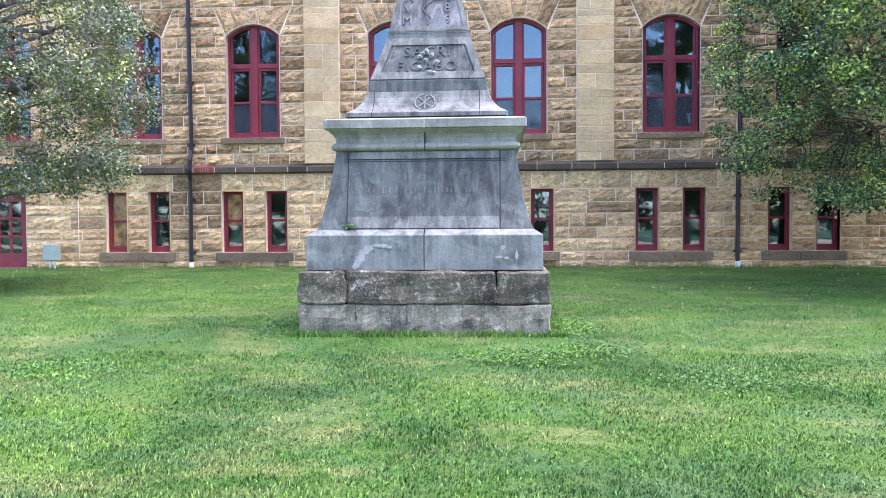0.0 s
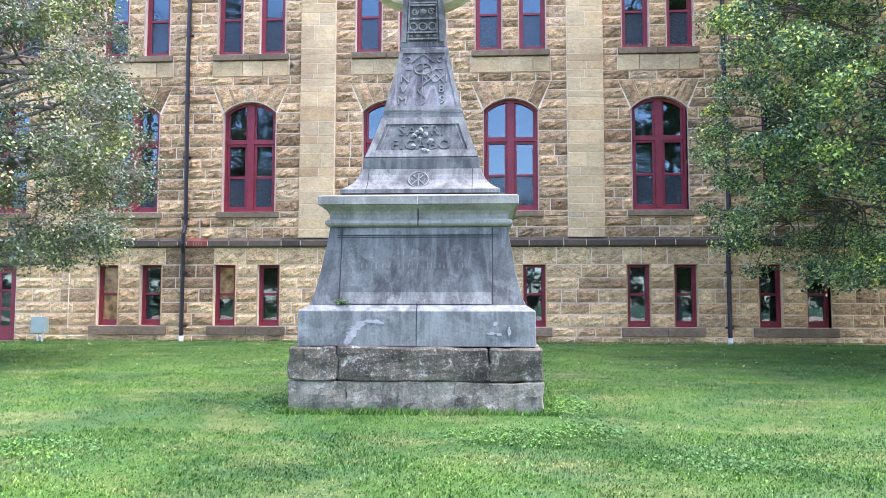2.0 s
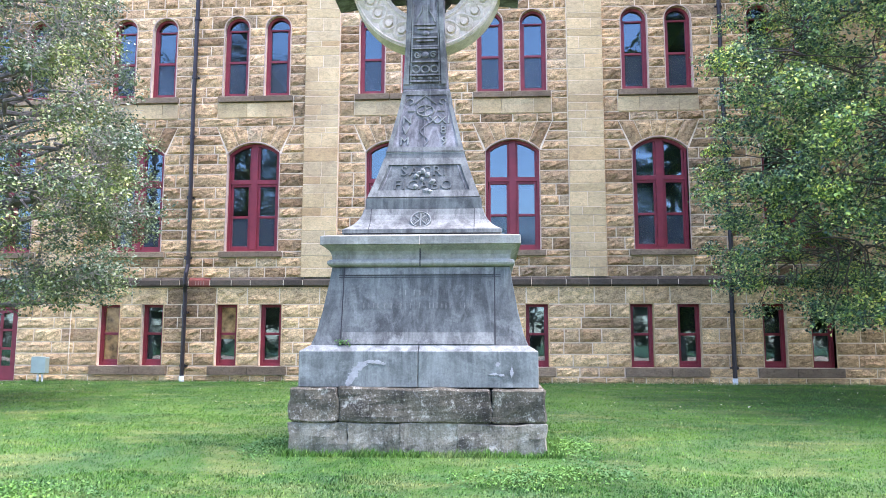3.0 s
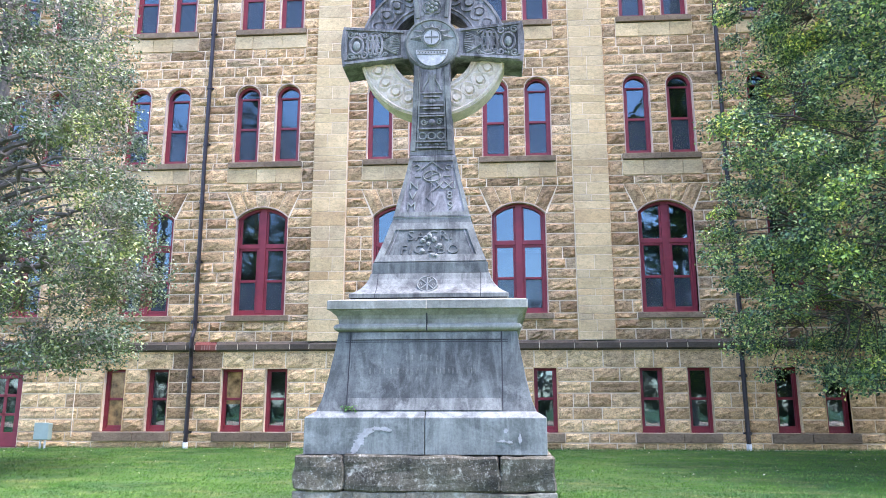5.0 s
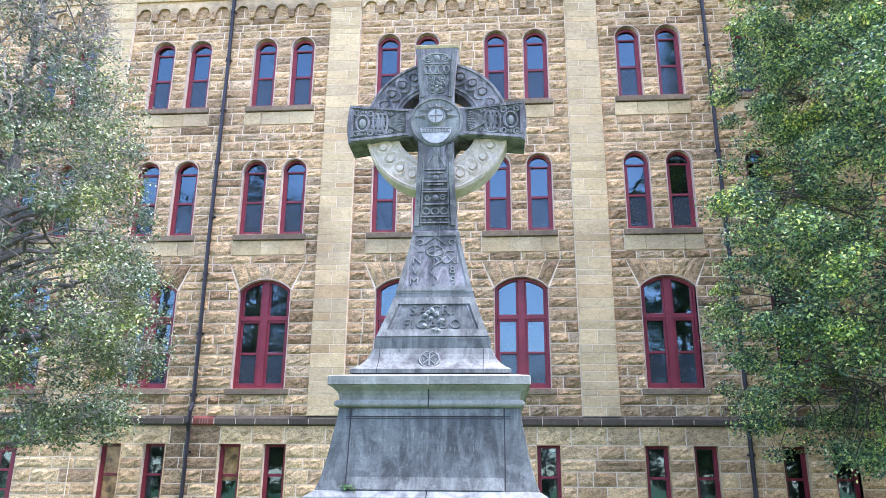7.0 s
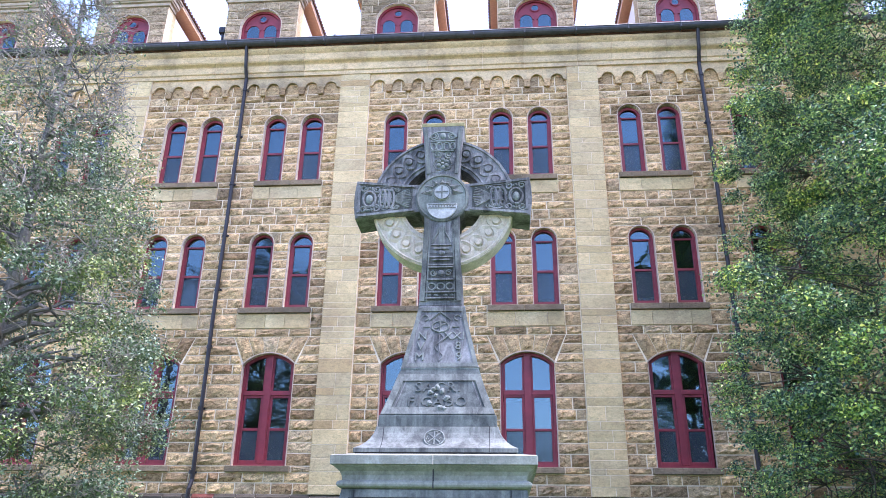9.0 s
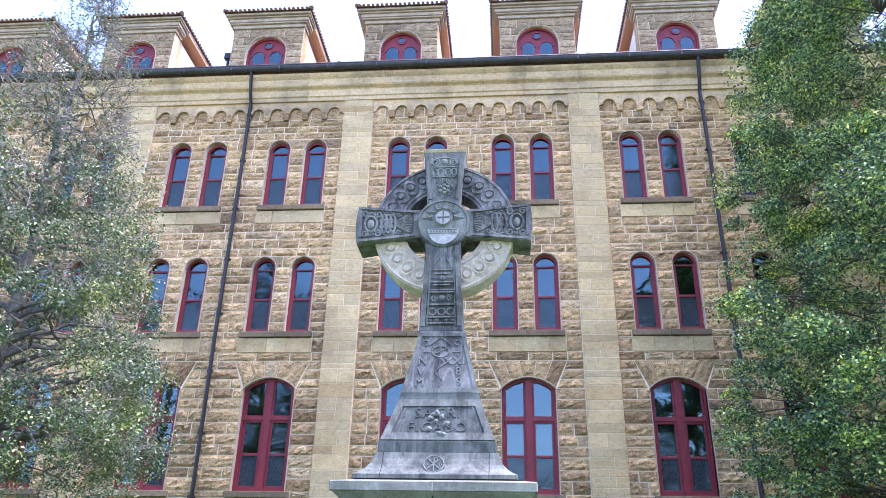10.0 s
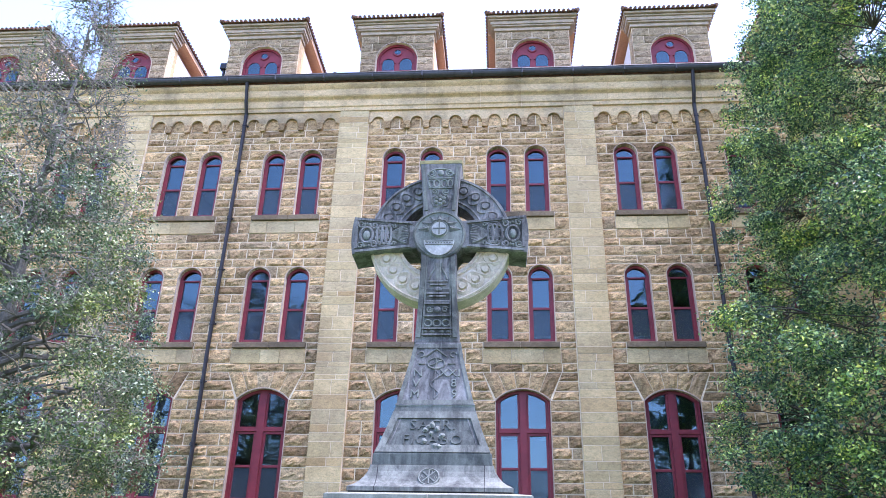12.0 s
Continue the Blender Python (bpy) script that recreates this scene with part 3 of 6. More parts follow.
for i in range(len(prof)):
    j = (i + 1) % len(prof)
    bm.faces.new((rows[0][j], rows[0][i], rows[1][i], rows[1][j]))
bm.faces.new(rows[0])
bm.faces.new(rows[1][::-1])
bmesh.ops.recalc_face_normals(bm, faces=bm.faces[:])
gutter = tagged(empty("roof_gutter", (0, YW, 16.56)), "dark half-round metal gutter with joint straps along the eaves", "gutter", kind="structure")
part("trough", bm, gutter_lead, gutter)
for k in range(22):
    xs = -20.5 + 1.7 * k
    part("strap", boxed(xs, xs + 0.05, -0.655, -0.40, 1.01, 1.225, 0.01), gutter_lead, gutter)

# ---------------------------------------------------------------- main roof and dormers
bm = bmesh.new()
RISE = math.tan(radians(27))
vs = [bm.verts.new(c) for c in ((X0, YW - 0.35, 17.75), (X1, YW - 0.35, 17.75), (X1, YW + 9, 17.75 + 9.35 * RISE), (X0, YW + 9, 17.75 + 9.35 * RISE), (X1, YW + 18, 17.75), (X0, YW + 18, 17.75),
                                (X0, YW - 0.35, 17.60), (X1, YW - 0.35, 17.60), (X1, YW + 18, 17.60), (X0, YW + 18, 17.60))]
for f in ((0, 1, 2, 3), (3, 2, 4, 5), (0, 6, 7, 1), (6, 9, 8, 7), (5, 4, 8, 9), (0, 3, 5, 9, 6), (1, 7, 8, 4, 2)):
    bm.faces.new([vs[i] for i in f])
roof = tagged(part("roof", bm, clay_tile), "low clay-tiled main roof behind the gutter", "roof", kind="structure")
bm = bmesh.new()
xt = -20.0
while xt < 14:
    tube(bm, [(xt, YW - 0.42, 17.80), (xt, YW + 0.6, 17.80 + 1.0 * RISE)], 0.06, 6)
    xt += 0.2
tagged(part("eaves_tile_ends", bm, clay_tile, roof), kind="stuff")


for xv in (-4.9, 3.72, 8.9):
    bm = bmesh.new()
    tube(bm, [(0, 0, 0), (0, 0, 0.34)], 0.05, 8)
    tube(bm, [(0, 0, 0.34), (0, 0, 0.42)], [0.09, 0.04], 8)
    tagged(part("roof_vent", bm, gutter_lead), "small grey vent pipe on the tiled roof", "vent pipe").location = (xv, YW - 0.2, 17.75)
hop = tagged(empty("rainwater_hopper", (-9.2, YW + 0.35, 17.75)), "dark rainwater hopper and pipe beside a dormer", "rainwater hopper")
bm = bmesh.new()
tube(bm, [(0, 0, 0), (0, 0, 1.0), (-0.03, 0, 1.12)], 0.05, 8)
part("pipe", bm, black_iron, hop)
part("hopper_head", boxed(-0.14, 0.10, -0.1, 0.1, 1.10, 1.36, 0.02), black_iron, hop)


def half_roll(bm, p, q, r):
    tube(bm, [p, q], r, 6)


def build_dormer():
    d = empty("dormer")
    hw, zt = 1.31, 2.32          # walls: half width and height above the eaves line
    # front wall with a round-headed opening
    o = Opening(0, 0.73, -0.1, 1.26, 1.99)
    bm = bmesh.new()
    n = 14
    head = o.head(n)
    outer = [(-hw, 1.26)] + [(-hw + 2 * hw * k / (n - 2), zt) for k in range(n - 1)] + [(hw, 1.26)]
    strip_between(bm, outer, head, 0.02, 0.4)
    box(bm, -hw, -0.73, 0.02, 0.4, -0.2, 1.26)
    box(bm, 0.73, hw, 0.02, 0.4, -0.2, 1.26)
    front = part("front_wall", bm, mortar, d)
    v, f = [], []
    r = random.Random(3)
    for za, zb in ((-0.2, 0.1), (0.1, 0.42), (0.42, 0.7), (0.7, 1.0), (1.0, 1.3), (1.3, 1.62), (1.62, 1.95), (1.95, 2.32)):
        if za < 1.99:
            runs = [((lambda z: -hw), (lambda z: -o.half(z))), ((lambda z: o.half(z)), (lambda z: hw))]
        else:
            runs = [((lambda z: -hw), (lambda z: hw))]
        for le, ri in runs:
            lay_run(le, ri, za, zb, r, lambda p, q: stone_mesh(v, f, p, q, za, zb, r, 0.035, y=0.0), 0.34, 0.8)
    me = bpy.data.meshes.new("rock_facing")
    me.from_pydata(v, [], f)
    tagged(linked("rock_facing", me, stone_grey, front, "grey-brown rock-faced stones"), kind="stuff")
    # cheeks: a stone return, then white stucco
    for s in (-1, 1):
        part("stone_return", boxed(min(s * hw, s * (hw - 0.3)), max(s * hw, s * (hw - 0.3)), 0.03, 0.62, -0.3, zt - 0.005), ashlar_piece, d)
        part("cheek", boxed(min(s * (hw - 0.02), s * (hw - 0.25)), max(s * (hw - 0.02), s * (hw - 0.25)), 0.62, 6.0, -0.3, zt - 0.01), render_white, d, "white stuccoed side wall")
    part("rear_wall", boxed(-hw + 0.25, hw - 0.25, 5.8, 6.0, 0.0, zt - 0.01), render_white, d)
    # stepped wooden cornice on three sides
    for k, (out, z0, z1) in enumerate(((0.05, zt, zt + 0.14), (0.13, zt + 0.14, zt + 0.20), (0.17, zt + 0.20, zt + 0.34), (0.23, zt + 0.34, zt + 0.40))):
        part("cornice_moulding", boxed(-hw - out, hw + out, -out - 0.02, 0.5, z0, z1, 0.012), cornice_paint, d)
    # the soffit's tan holds the warm light bounced up from the tiles
    part("soffit", boxed(-hw - 0.26, hw + 0.26, 0.5, 6.0, zt + 0.30, zt + 0.40), soffit_wood, d, "eaves soffit with warm bounced light in its tan")
    part("fascia", boxed(-hw - 0.27, hw + 0.27, -0.33, 6.0, zt + 0.405, zt + 0.50, 0.01), cornice_paint, d)
    # hipped tile roof
    bm = bmesh.new()
    ow, oy, z0 = hw + 0.30, -0.40, zt + 0.515
    ridge = z0 + ow * math.tan(radians(24))
    vs = [bm.verts.new(c) for c in ((-ow, oy, z0), (ow, oy, z0), (ow, 6.2, z0), (-ow, 6.2, z0), (0, oy + ow, ridge), (0, 6.2, ridge))]
    for fc in ((0, 1, 4), (1, 2, 5, 4), (3, 0, 4, 5), (2, 3, 5), (3, 2, 1, 0)):
        bm.faces.new([vs[i] for i in fc])
    rf = part("dormer_roof", bm, clay_tile, d, "weathered clay tile roof")
    bm = bmesh.new()
    k = 0
    xx = -ow + 0.09
    sl = math.tan(radians(24))
    while xx < ow:
        run = ow - abs(xx)
        half_roll(bm, (xx, oy - 0.05, z0 + 0.01), (xx, oy + run, z0 + 0.02 + run * sl), 0.055)
        xx += 0.165
    for s in (-1, 1):
        yy = oy + 0.09
        while yy < 6.0:
            run = min(yy - oy, ow)
            half_roll(bm, (s * (ow + 0.04), yy, z0 + 0.01), (s * (ow - run), yy, z0 + 0.02 + run * sl), 0.055)
            yy += 0.165
        half_roll(bm, (s * (ow + 0.03), oy - 0.03, z0 + 0.03), (0, oy + ow, ridge + 0.05), 0.08)
    tagged(part("roll_tiles", bm, clay_tile, rf), kind="stuff")
    # red tracery window
    win = empty("dormer_window")
    win.parent = d
    win.location = (0, 0.12, 0)
    bm = bmesh.new()
    inner = [(x * 0.885, 1.26 + (z - 1.26) * 0.885) for x, z in head]
    strip_between(bm, [(-0.73, 0.0)] + head + [(0.73, 0.0)], [(-0.645, 0.0)] + inner + [(0.645, 0.0)], 0, 0.12)
    part("frame", bm, red_paint, win)
    bm = bmesh.new()
    extrude_outline(bm, [(-0.65, 0.0)] + inner + [(0.65, 0.0)], 0.05, 0.11)
    part("tracery_plate", bm, red_paint, win)

    def arched(c, r, z, y0, y1):
        b2 = bmesh.new()
        extrude_outline(b2, [(c - r, 0.0)] + [(c - r * math.cos(math.pi * k / 12), z + r * math.sin(math.pi * k / 12)) for k in range(13)] + [(c + r, 0.0)], y0, y1)
        return b2

    def eye(r, y0, y1):
        b2 = bmesh.new()
        extrude_outline(b2, [(r * math.cos(2 * math.pi * k / 16), 1.66 + r * math.sin(2 * math.pi * k / 16)) for k in range(16)], y0, y1)
        return b2

    # near-black plates behind the panes stand in for the dark of a room
    for s in (-1, 1):
        c = s * 0.315
        part("dark_light", arched(c, 0.215, 1.16, 0.040, 0.06), dark_backing, win)
        part("pane", arched(c, 0.215, 1.16, 0.030, 0.034), glass, win)
        part("sash_bar", boxed(c - 0.215, c + 0.215, 0.015, 0.04, 0.80, 0.84), red_paint, win)
        bm = bmesh.new()
        strip_between(bm, [(c - 0.265 * math.cos(math.pi * k / 12), 1.16 + 0.265 * math.sin(math.pi * k / 12)) for k in range(13)],
                      [(c - 0.21 * math.cos(math.pi * k / 12), 1.16 + 0.21 * math.sin(math.pi * k / 12)) for k in range(13)], 0.01, 0.06)
        part("arch_moulding", bm, red_paint, win)
    part("dark_eye", eye(0.125, 0.040, 0.06), dark_backing, win)
    part("eye_pane", eye(0.125, 0.030, 0.034), glass, win)
    bm = bmesh.new()
    strip_between(bm, [(0.17 * math.cos(2 * math.pi * k / 16), 1.66 + 0.17 * math.sin(2 * math.pi * k / 16)) for k in range(16)],
                  [(0.12 * math.cos(2 * math.pi * k / 16), 1.66 + 0.12 * math.sin(2 * math.pi * k / 16)) for k in range(16)], 0.01, 0.06, True)
    part("eye_ring", bm, red_paint, win)
    part("bead", _bead(o, 0.025, -0.03, -0.01), trim_caulk, d)
    return d


def _bead(o, w, y0, y1):
    """A narrow pale bead round an opening's jambs and head."""
    bm = bmesh.new()
    if o.r is None:
        a = [(o.x - o.hw, o.z0), (o.x - o.hw, o.crown), (o.x + o.hw, o.crown), (o.x + o.hw, o.z0)]
        b = [(o.x - o.hw - w, o.z0), (o.x - o.hw - w, o.crown + w), (o.x + o.hw + w, o.crown + w), (o.x + o.hw + w, o.z0)]
    else:
        a = [(o.x - o.hw, o.z0)] + o.head(12) + [(o.x + o.hw, o.z0)]
        b = [(o.x - o.hw - w, o.z0)] + o.head(12, w) + [(o.x + o.hw + w, o.z0)]
    strip_between(bm, b, a, y0, y1)
    return bm


first = build_dormer()
tagged(first, "stone dormer with red arched window and clay tile roof", "dormer", "roof dormers", "structure")
first.location = (-2.78, YW, 17.6)
for xd in (-22.4, -17.5, -12.55, -7.68, 2.04, 6.85, 11.65):
    copy_thing(first, pose(xd, YW, 17.6))

# ---------------------------------------------------------------- windows
win_n = 0


def opening_outline(o, grow, n=12):
    """Closed outline of an opening about its own foot, shrunk by -grow."""
    pts = [(x - o.x, z - o.z0) for x, z in o.head(n, grow)]
    return [(-o.hw - grow, 0.0 - min(grow, 0))] + pts + [(o.hw + grow, 0.0 - min(grow, 0))]


mesh_store = {}


def stored(key, make):
    if key not in mesh_store:
        bm = make()
        me = bpy.data.meshes.new(key)
        bm.to_mesh(me)
        bm.free()
        mesh_store[key] = me
    return mesh_store[key]


def bm_frame(o, w, y0, y1):
    bm = bmesh.new()
    a, b = opening_outline(o, 0.0), opening_outline(o, -w)
    strip_between(bm, a, b, y0, y1, True)
    return bm


def bm_pane(o, grow, y0, y1):
    bm = bmesh.new()
    extrude_outline(bm, opening_outline(o, grow), y0, y1)
    return bm


def bars(*rects, y0=0.02, y1=0.09):
    bm = bmesh.new()
    for x0, x1, z0, z1 in rects:
        box(bm, x0, x1, y0, y1, z0, z1, 0.006)
    return bm


def add_window(o, kind, label):
    global win_n
    win_n += 1
    w = tagged(empty("window_%d" % win_n, (o.x, YW + 0.14, o.z0)), label, "window", kind + " windows", "structure")
    H = o.crown - o.z0
    if kind == "basement":
        fr = linked("window_frame", stored("b_frame", lambda: bm_frame(o, 0.075, 0, 0.14)), red_paint, w)
        linked("meeting_rail", stored("b_rail", lambda: bars((-0.24, 0.24, 0.86, 0.93), (-0.24, 0.24, 0.06, 0.17))), red_paint, w)
        linked("stile", stored("b_stile", lambda: bars((-0.238, -0.205, 0.06, H - 0.07), (0.205, 0.238, 0.06, H - 0.07))), red_paint, w)
        linked("pane", stored("b_pane", lambda: bm_pane(o, -0.07, 0.075, 0.081)), glass, w)
    elif kind == "large":
        linked("window_frame", stored("l_frame", lambda: bm_frame(o, 0.085, 0, 0.16)), red_paint, w)
        linked("mullion", stored("l_mull", lambda: bars((-0.10, 0.10, 0.08, H - 0.07), y0=-0.02, y1=0.13)), red_paint, w)
        linked("transom", stored("l_trans", lambda: bars((-0.69, 0.69, 1.98, 2.11), y0=-0.01, y1=0.12)), red_paint, w)
        for s in (-1, 1):
            linked("sash", stored("l_sash%d" % s, lambda: bars(
                (min(s * 0.10, s * 0.17), max(s * 0.10, s * 0.17), 0.08, 1.99), (min(s * 0.62, s * 0.68), max(s * 0.62, s * 0.68), 0.08, 1.99),
                (min(s * 0.17, s * 0.62), max(s * 0.17, s * 0.62), 0.08, 0.17), (min(s * 0.17, s * 0.62), max(s * 0.17, s * 0.62), 0.98, 1.05),
                (min(s * 0.17, s * 0.62), max(s * 0.17, s * 0.62), 1.91, 1.99))), red_paint, w)
            linked("pane", stored("l_pane%d" % s, lambda: boxed(min(s * 0.1, s * 0.66), max(s * 0.1, s * 0.66), 0.07, 0.076, 0.1, 2.0)), glass, w)
            linked("insect_screen", stored("l_scr%d" % s, lambda: boxed(min(s * 0.17, s * 0.62), max(s * 0.17, s * 0.62), 0.045, 0.048, 0.17, 0.98)), screen_mat, w)
        linked("head_pane", stored("l_top", lambda: bm_top_pane(o, 2.05)), glass, w)
        linked("head_stile", stored("l_hs", lambda: bars((-0.69, -0.63, 2.11, 2.85), (0.63, 0.69, 2.11, 2.85), (0.1, 0.15, 2.11, 3.08), (-0.15, -0.1, 2.11, 3.08))), red_paint, w)
    else:
        linked("window_frame", stored("s_frame", lambda: bm_frame(o, 0.075, 0, 0.14)), red_paint, w)
        mid = H * 0.445
        linked("sash", stored("s_sash" + kind, lambda: bars((-0.30, -0.245, 0.07, H - 0.36), (0.245, 0.30, 0.07, H - 0.36), (-0.25, 0.25, 0.06, 0.15), (-0.25, 0.25, mid - 0.03, mid + 0.04))), red_paint, w)
        linked("head_bar", stored("s_bar", lambda: bars((-0.30, 0.30, H - 0.42, H - 0.37))), red_paint, w)
        linked("pane", stored("s_pane" + kind, lambda: bm_pane(o, -0.07, 0.07, 0.076)), glass, w)
        linked("insect_screen", stored("s_scr" + kind, lambda: boxed(-0.25, 0.25, 0.045, 0.048, 0.15, mid - 0.03)), screen_mat, w)
    linked("bead", stored("bead" + kind, lambda: _moved(_bead(o, 0.026, -0.165, -0.0), o)), ashlar_piece if kind == "basement" else trim_caulk, w)
    return w


def _moved(bm, o):
    bmesh.ops.translate(bm, verts=bm.verts[:], vec=(-o.x, 0, -o.z0))
    return bm


def bm_top_pane(o, z):
    bm = bmesh.new()
    pts = [(x - o.x, zz - o.z0) for x, zz in o.head(12, -0.08)]
    extrude_outline(bm, [(-0.68, z)] + pts + [(0.68, z)], 0.07, 0.076)
    return bm


# tan sheets painted as warm reflections in two basement panes: (nearest x, foot, head)
PANE_REFLECTIONS = ((-10.135, 0.1, 1.75), (-6.715, 0.75, 1.75))
for o in basement:
    w = add_window(o, "basement", "narrow red-framed basement sash window in deep stone reveals")
    for bx, z0, z1 in PANE_REFLECTIONS:
        if abs(o.x - bx) < 0.42:
            part("painted_reflection", boxed(-0.23, 0.23, 0.064, 0.070, z0, min(z1, o.crown - o.z0 - 0.08)), reflection_tan, w, "tan sheet painted as a warm pane reflection")
for o in second:
    add_window(o, "large", "tall dark red four-light window under a segmental arch")
for o in third:
    add_window(o, "third-storey", "narrow round-headed red sash window")
for o in fourth:
    add_window(o, "fourth-storey", "narrow round-headed red sash window below the cornice")

# stone sills
sill_n = 0


def add_sill(x, hw, z0, z1, out, cuts):
    global sill_n
    sill_n += 1
    s = tagged(empty("sill_%d" % sill_n, (x, YW, z0)), "dark weathered stone window sill", "sill", "window sills", "structure")
    r = random.Random(sill_n)
    edges = [-hw] + cuts + [hw]
    for a, b in zip(edges, edges[1:]):
        bm = bmesh.new()
        box(bm, a + 0.004, b - 0.004, -out - r.uniform(0, 0.008), 0.2, 0.0, z1 - z0, 0.012)
        part("sill_stone", bm, sill_mat, s)


for xb in BAYS:
    if not -15.2 < xb < -12.5:
        add_sill(xb, 1.12, 0.19, 0.435, 0.10, [rng.uniform(-0.2, 0.3)])
    add_sill(xb, 0.91, 3.51, 3.675, 0.10, [])
    add_sill(xb, 1.11, 8.08, 8.255, 0.10, [rng.uniform(-0.1, 0.1)])
    add_sill(xb, 1.11, 12.37, 12.545, 0.10, [rng.uniform(-0.1, 0.1)])

# ---------------------------------------------------------------- downpipes, door and wall fittings


def downpipe(x):
    d = tagged(empty("downpipe", (x, YW - 0.11, 0)), "black cast-iron downpipe with collars on the facade", "downpipe", "downpipes", "structure")
    bm = bmesh.new()
    tube(bm, [(0, 0, 0.16), (0, 0, 2.5), (0.03, -0.13, 2.75), (0.05, -0.13, 3.05), (0.05, 0, 3.3), (0.0, 0, 8.0), (0.02, 0, 14.0), (0.0, 0, 16.5), (0, -0.2, 16.9), (0, -0.3, 17.3), (0, -0.38, 17.62)], 0.06, 8)
    part("pipe", bm, black_iron, d)
    for z in (0.4, 1.9, 3.45, 5.2, 7.0, 8.8, 10.6, 12.4, 14.2, 16.0):
        bm = bmesh.new()
        tube(bm, [(0.01, 0, z), (0.01, 0, z + 0.09)], 0.078, 8)
        box(bm, -0.1, 0.12, 0.05, 0.1, z + 0.02, z + 0.07)
        part("collar", bm, black_iron, d)
    bm = bmesh.new()
    tube(bm, [(0, 0, -0.05), (0, 0, 0.17)], 0.07, 10)
    part("drain_sleeve", bm, white_plastic, d, "white plastic drain sleeve")
    return d


downpipe(-7.9)
downpipe(7.28)

door = tagged(empty("door_1", (-13.88, YW + 0.10, 0.0)), "closed dark red double door with small glazed panes", "door", kind="structure")
bm = bmesh.new()
strip_between(bm, [(-1.02, 0.0), (-1.02, 2.17), (1.02, 2.17), (1.02, 0.0)], [(-0.93, 0.0), (-0.93, 2.05), (0.93, 2.05), (0.93, 0.0)], 0, 0.14)
part("door_frame", bm, red_paint, door)
for s in (-1, 1):
    a, b = sorted((s * 0.01, s * 0.92))
    leaf = part("leaf", bars((a, b, 0.02, 0.42), (a, b, 1.93, 2.04), (a, a + 0.13, 0.42, 1.93), (b - 0.13, b, 0.42, 1.93),
                             ((a + b) / 2 - 0.045, (a + b) / 2 + 0.045, 0.42, 1.93), (a + 0.13, b - 0.13, 0.88, 0.95), (a + 0.13, b - 0.13, 1.41, 1.48), y0=0.03, y1=0.08), red_paint, door)
    part("door_glazing", boxed(a + 0.1, b - 0.1, 0.05, 0.056, 0.4, 1.95), glass, leaf)
    bm = bmesh.new()
    tube(bm, [(s * 0.09, 0.03, 1.0), (s * 0.09, -0.03, 1.0), (s * 0.09, -0.03, 1.22), (s * 0.09, 0.03, 1.22)], 0.012, 6)
    part("door_handle", bm, black_iron, leaf)
part("threshold", boxed(-1.05, 1.05, -0.3, 0.3, -0.08, 0.015, 0.01), dark_stone, door)

cab = tagged(empty("utility_box", (-11.87, YW - 0.35, 0)), "blue-grey metal utility box on two short conduits", "utility box")
part("body", boxed(-0.2, 0.2, -0.1, 0.1, 0.23, 0.68, 0.015), box_grey, cab)
part("cover", boxed(-0.21, 0.21, -0.125, -0.1, 0.24, 0.70, 0.01), box_grey, cab)
for s in (-0.06, 0.07):
    bm = bmesh.new()
    tube(bm, [(s, 0, -0.06), (s, 0, 0.24)], 0.028, 8)
    part("conduit", bm, white_plastic, cab, "pale plastic conduit")
lamp = tagged(empty("wall_conduit", (-11.25, YW - 0.05, 0)), "thin conduit with a small floodlight fitting on the wall", "conduit")
bm = bmesh.new()
tube(bm, [(0, 0.02, 0.3), (0, 0.0, 0.5), (0, 0, 2.5)], 0.014, 6)
part("pipe", bm, mortar, lamp)
bm = bmesh.new()
box(bm, -0.07, 0.07, -0.08, 0.06, 2.50, 2.62, 0.02)
tube(bm, [(0.05, -0.05, 2.55), (0.14, -0.14, 2.53)], [0.03, 0.05], 8)
part("fitting", bm, mortar, lamp)

# ---------------------------------------------------------------- ground


def ground_z(x, y):
    """The lawn falls gently towards the viewer."""
    z = 0.0
    if y < -1.0:
        z -= 0.045 * min(-1.0 - y, 12)
    z += 0.03 * noise.noise((x * 0.22, y * 0.22, 3.0)) * min(1.0, max(0.0, (YW - y - 1.0) * 0.2)) * min(1.0, abs(y) * 0.5)
    return z


def axis(lo, hi, fine_lo, fine_hi, step):
    a = [fine_lo + step * i for i in range(int((fine_hi - fine_lo) / step) + 1)]
    left, right, s = [], [], step
    p, q = fine_lo, a[-1]
    while p > lo:
        s *= 1.6
        p -= s
        left.append(max(p, lo))
    s = step
    while q < hi:
        s *= 1.6
        q += s
        right.append(min(q, hi))
    return left[::-1] + a + right


gx, gy = axis(-600, 600, -16, 14, 0.5), axis(-600, 600, -12, 12.5, 0.5)
gv = [(x, y, ground_z(x, y)) for y in gy for x in gx]
gf = [(j * len(gx) + i, j * len(gx) + i + 1, (j + 1) * len(gx) + i + 1, (j + 1) * len(gx) + i) for j in range(len(gy) - 1) for i in range(len(gx) - 1)]


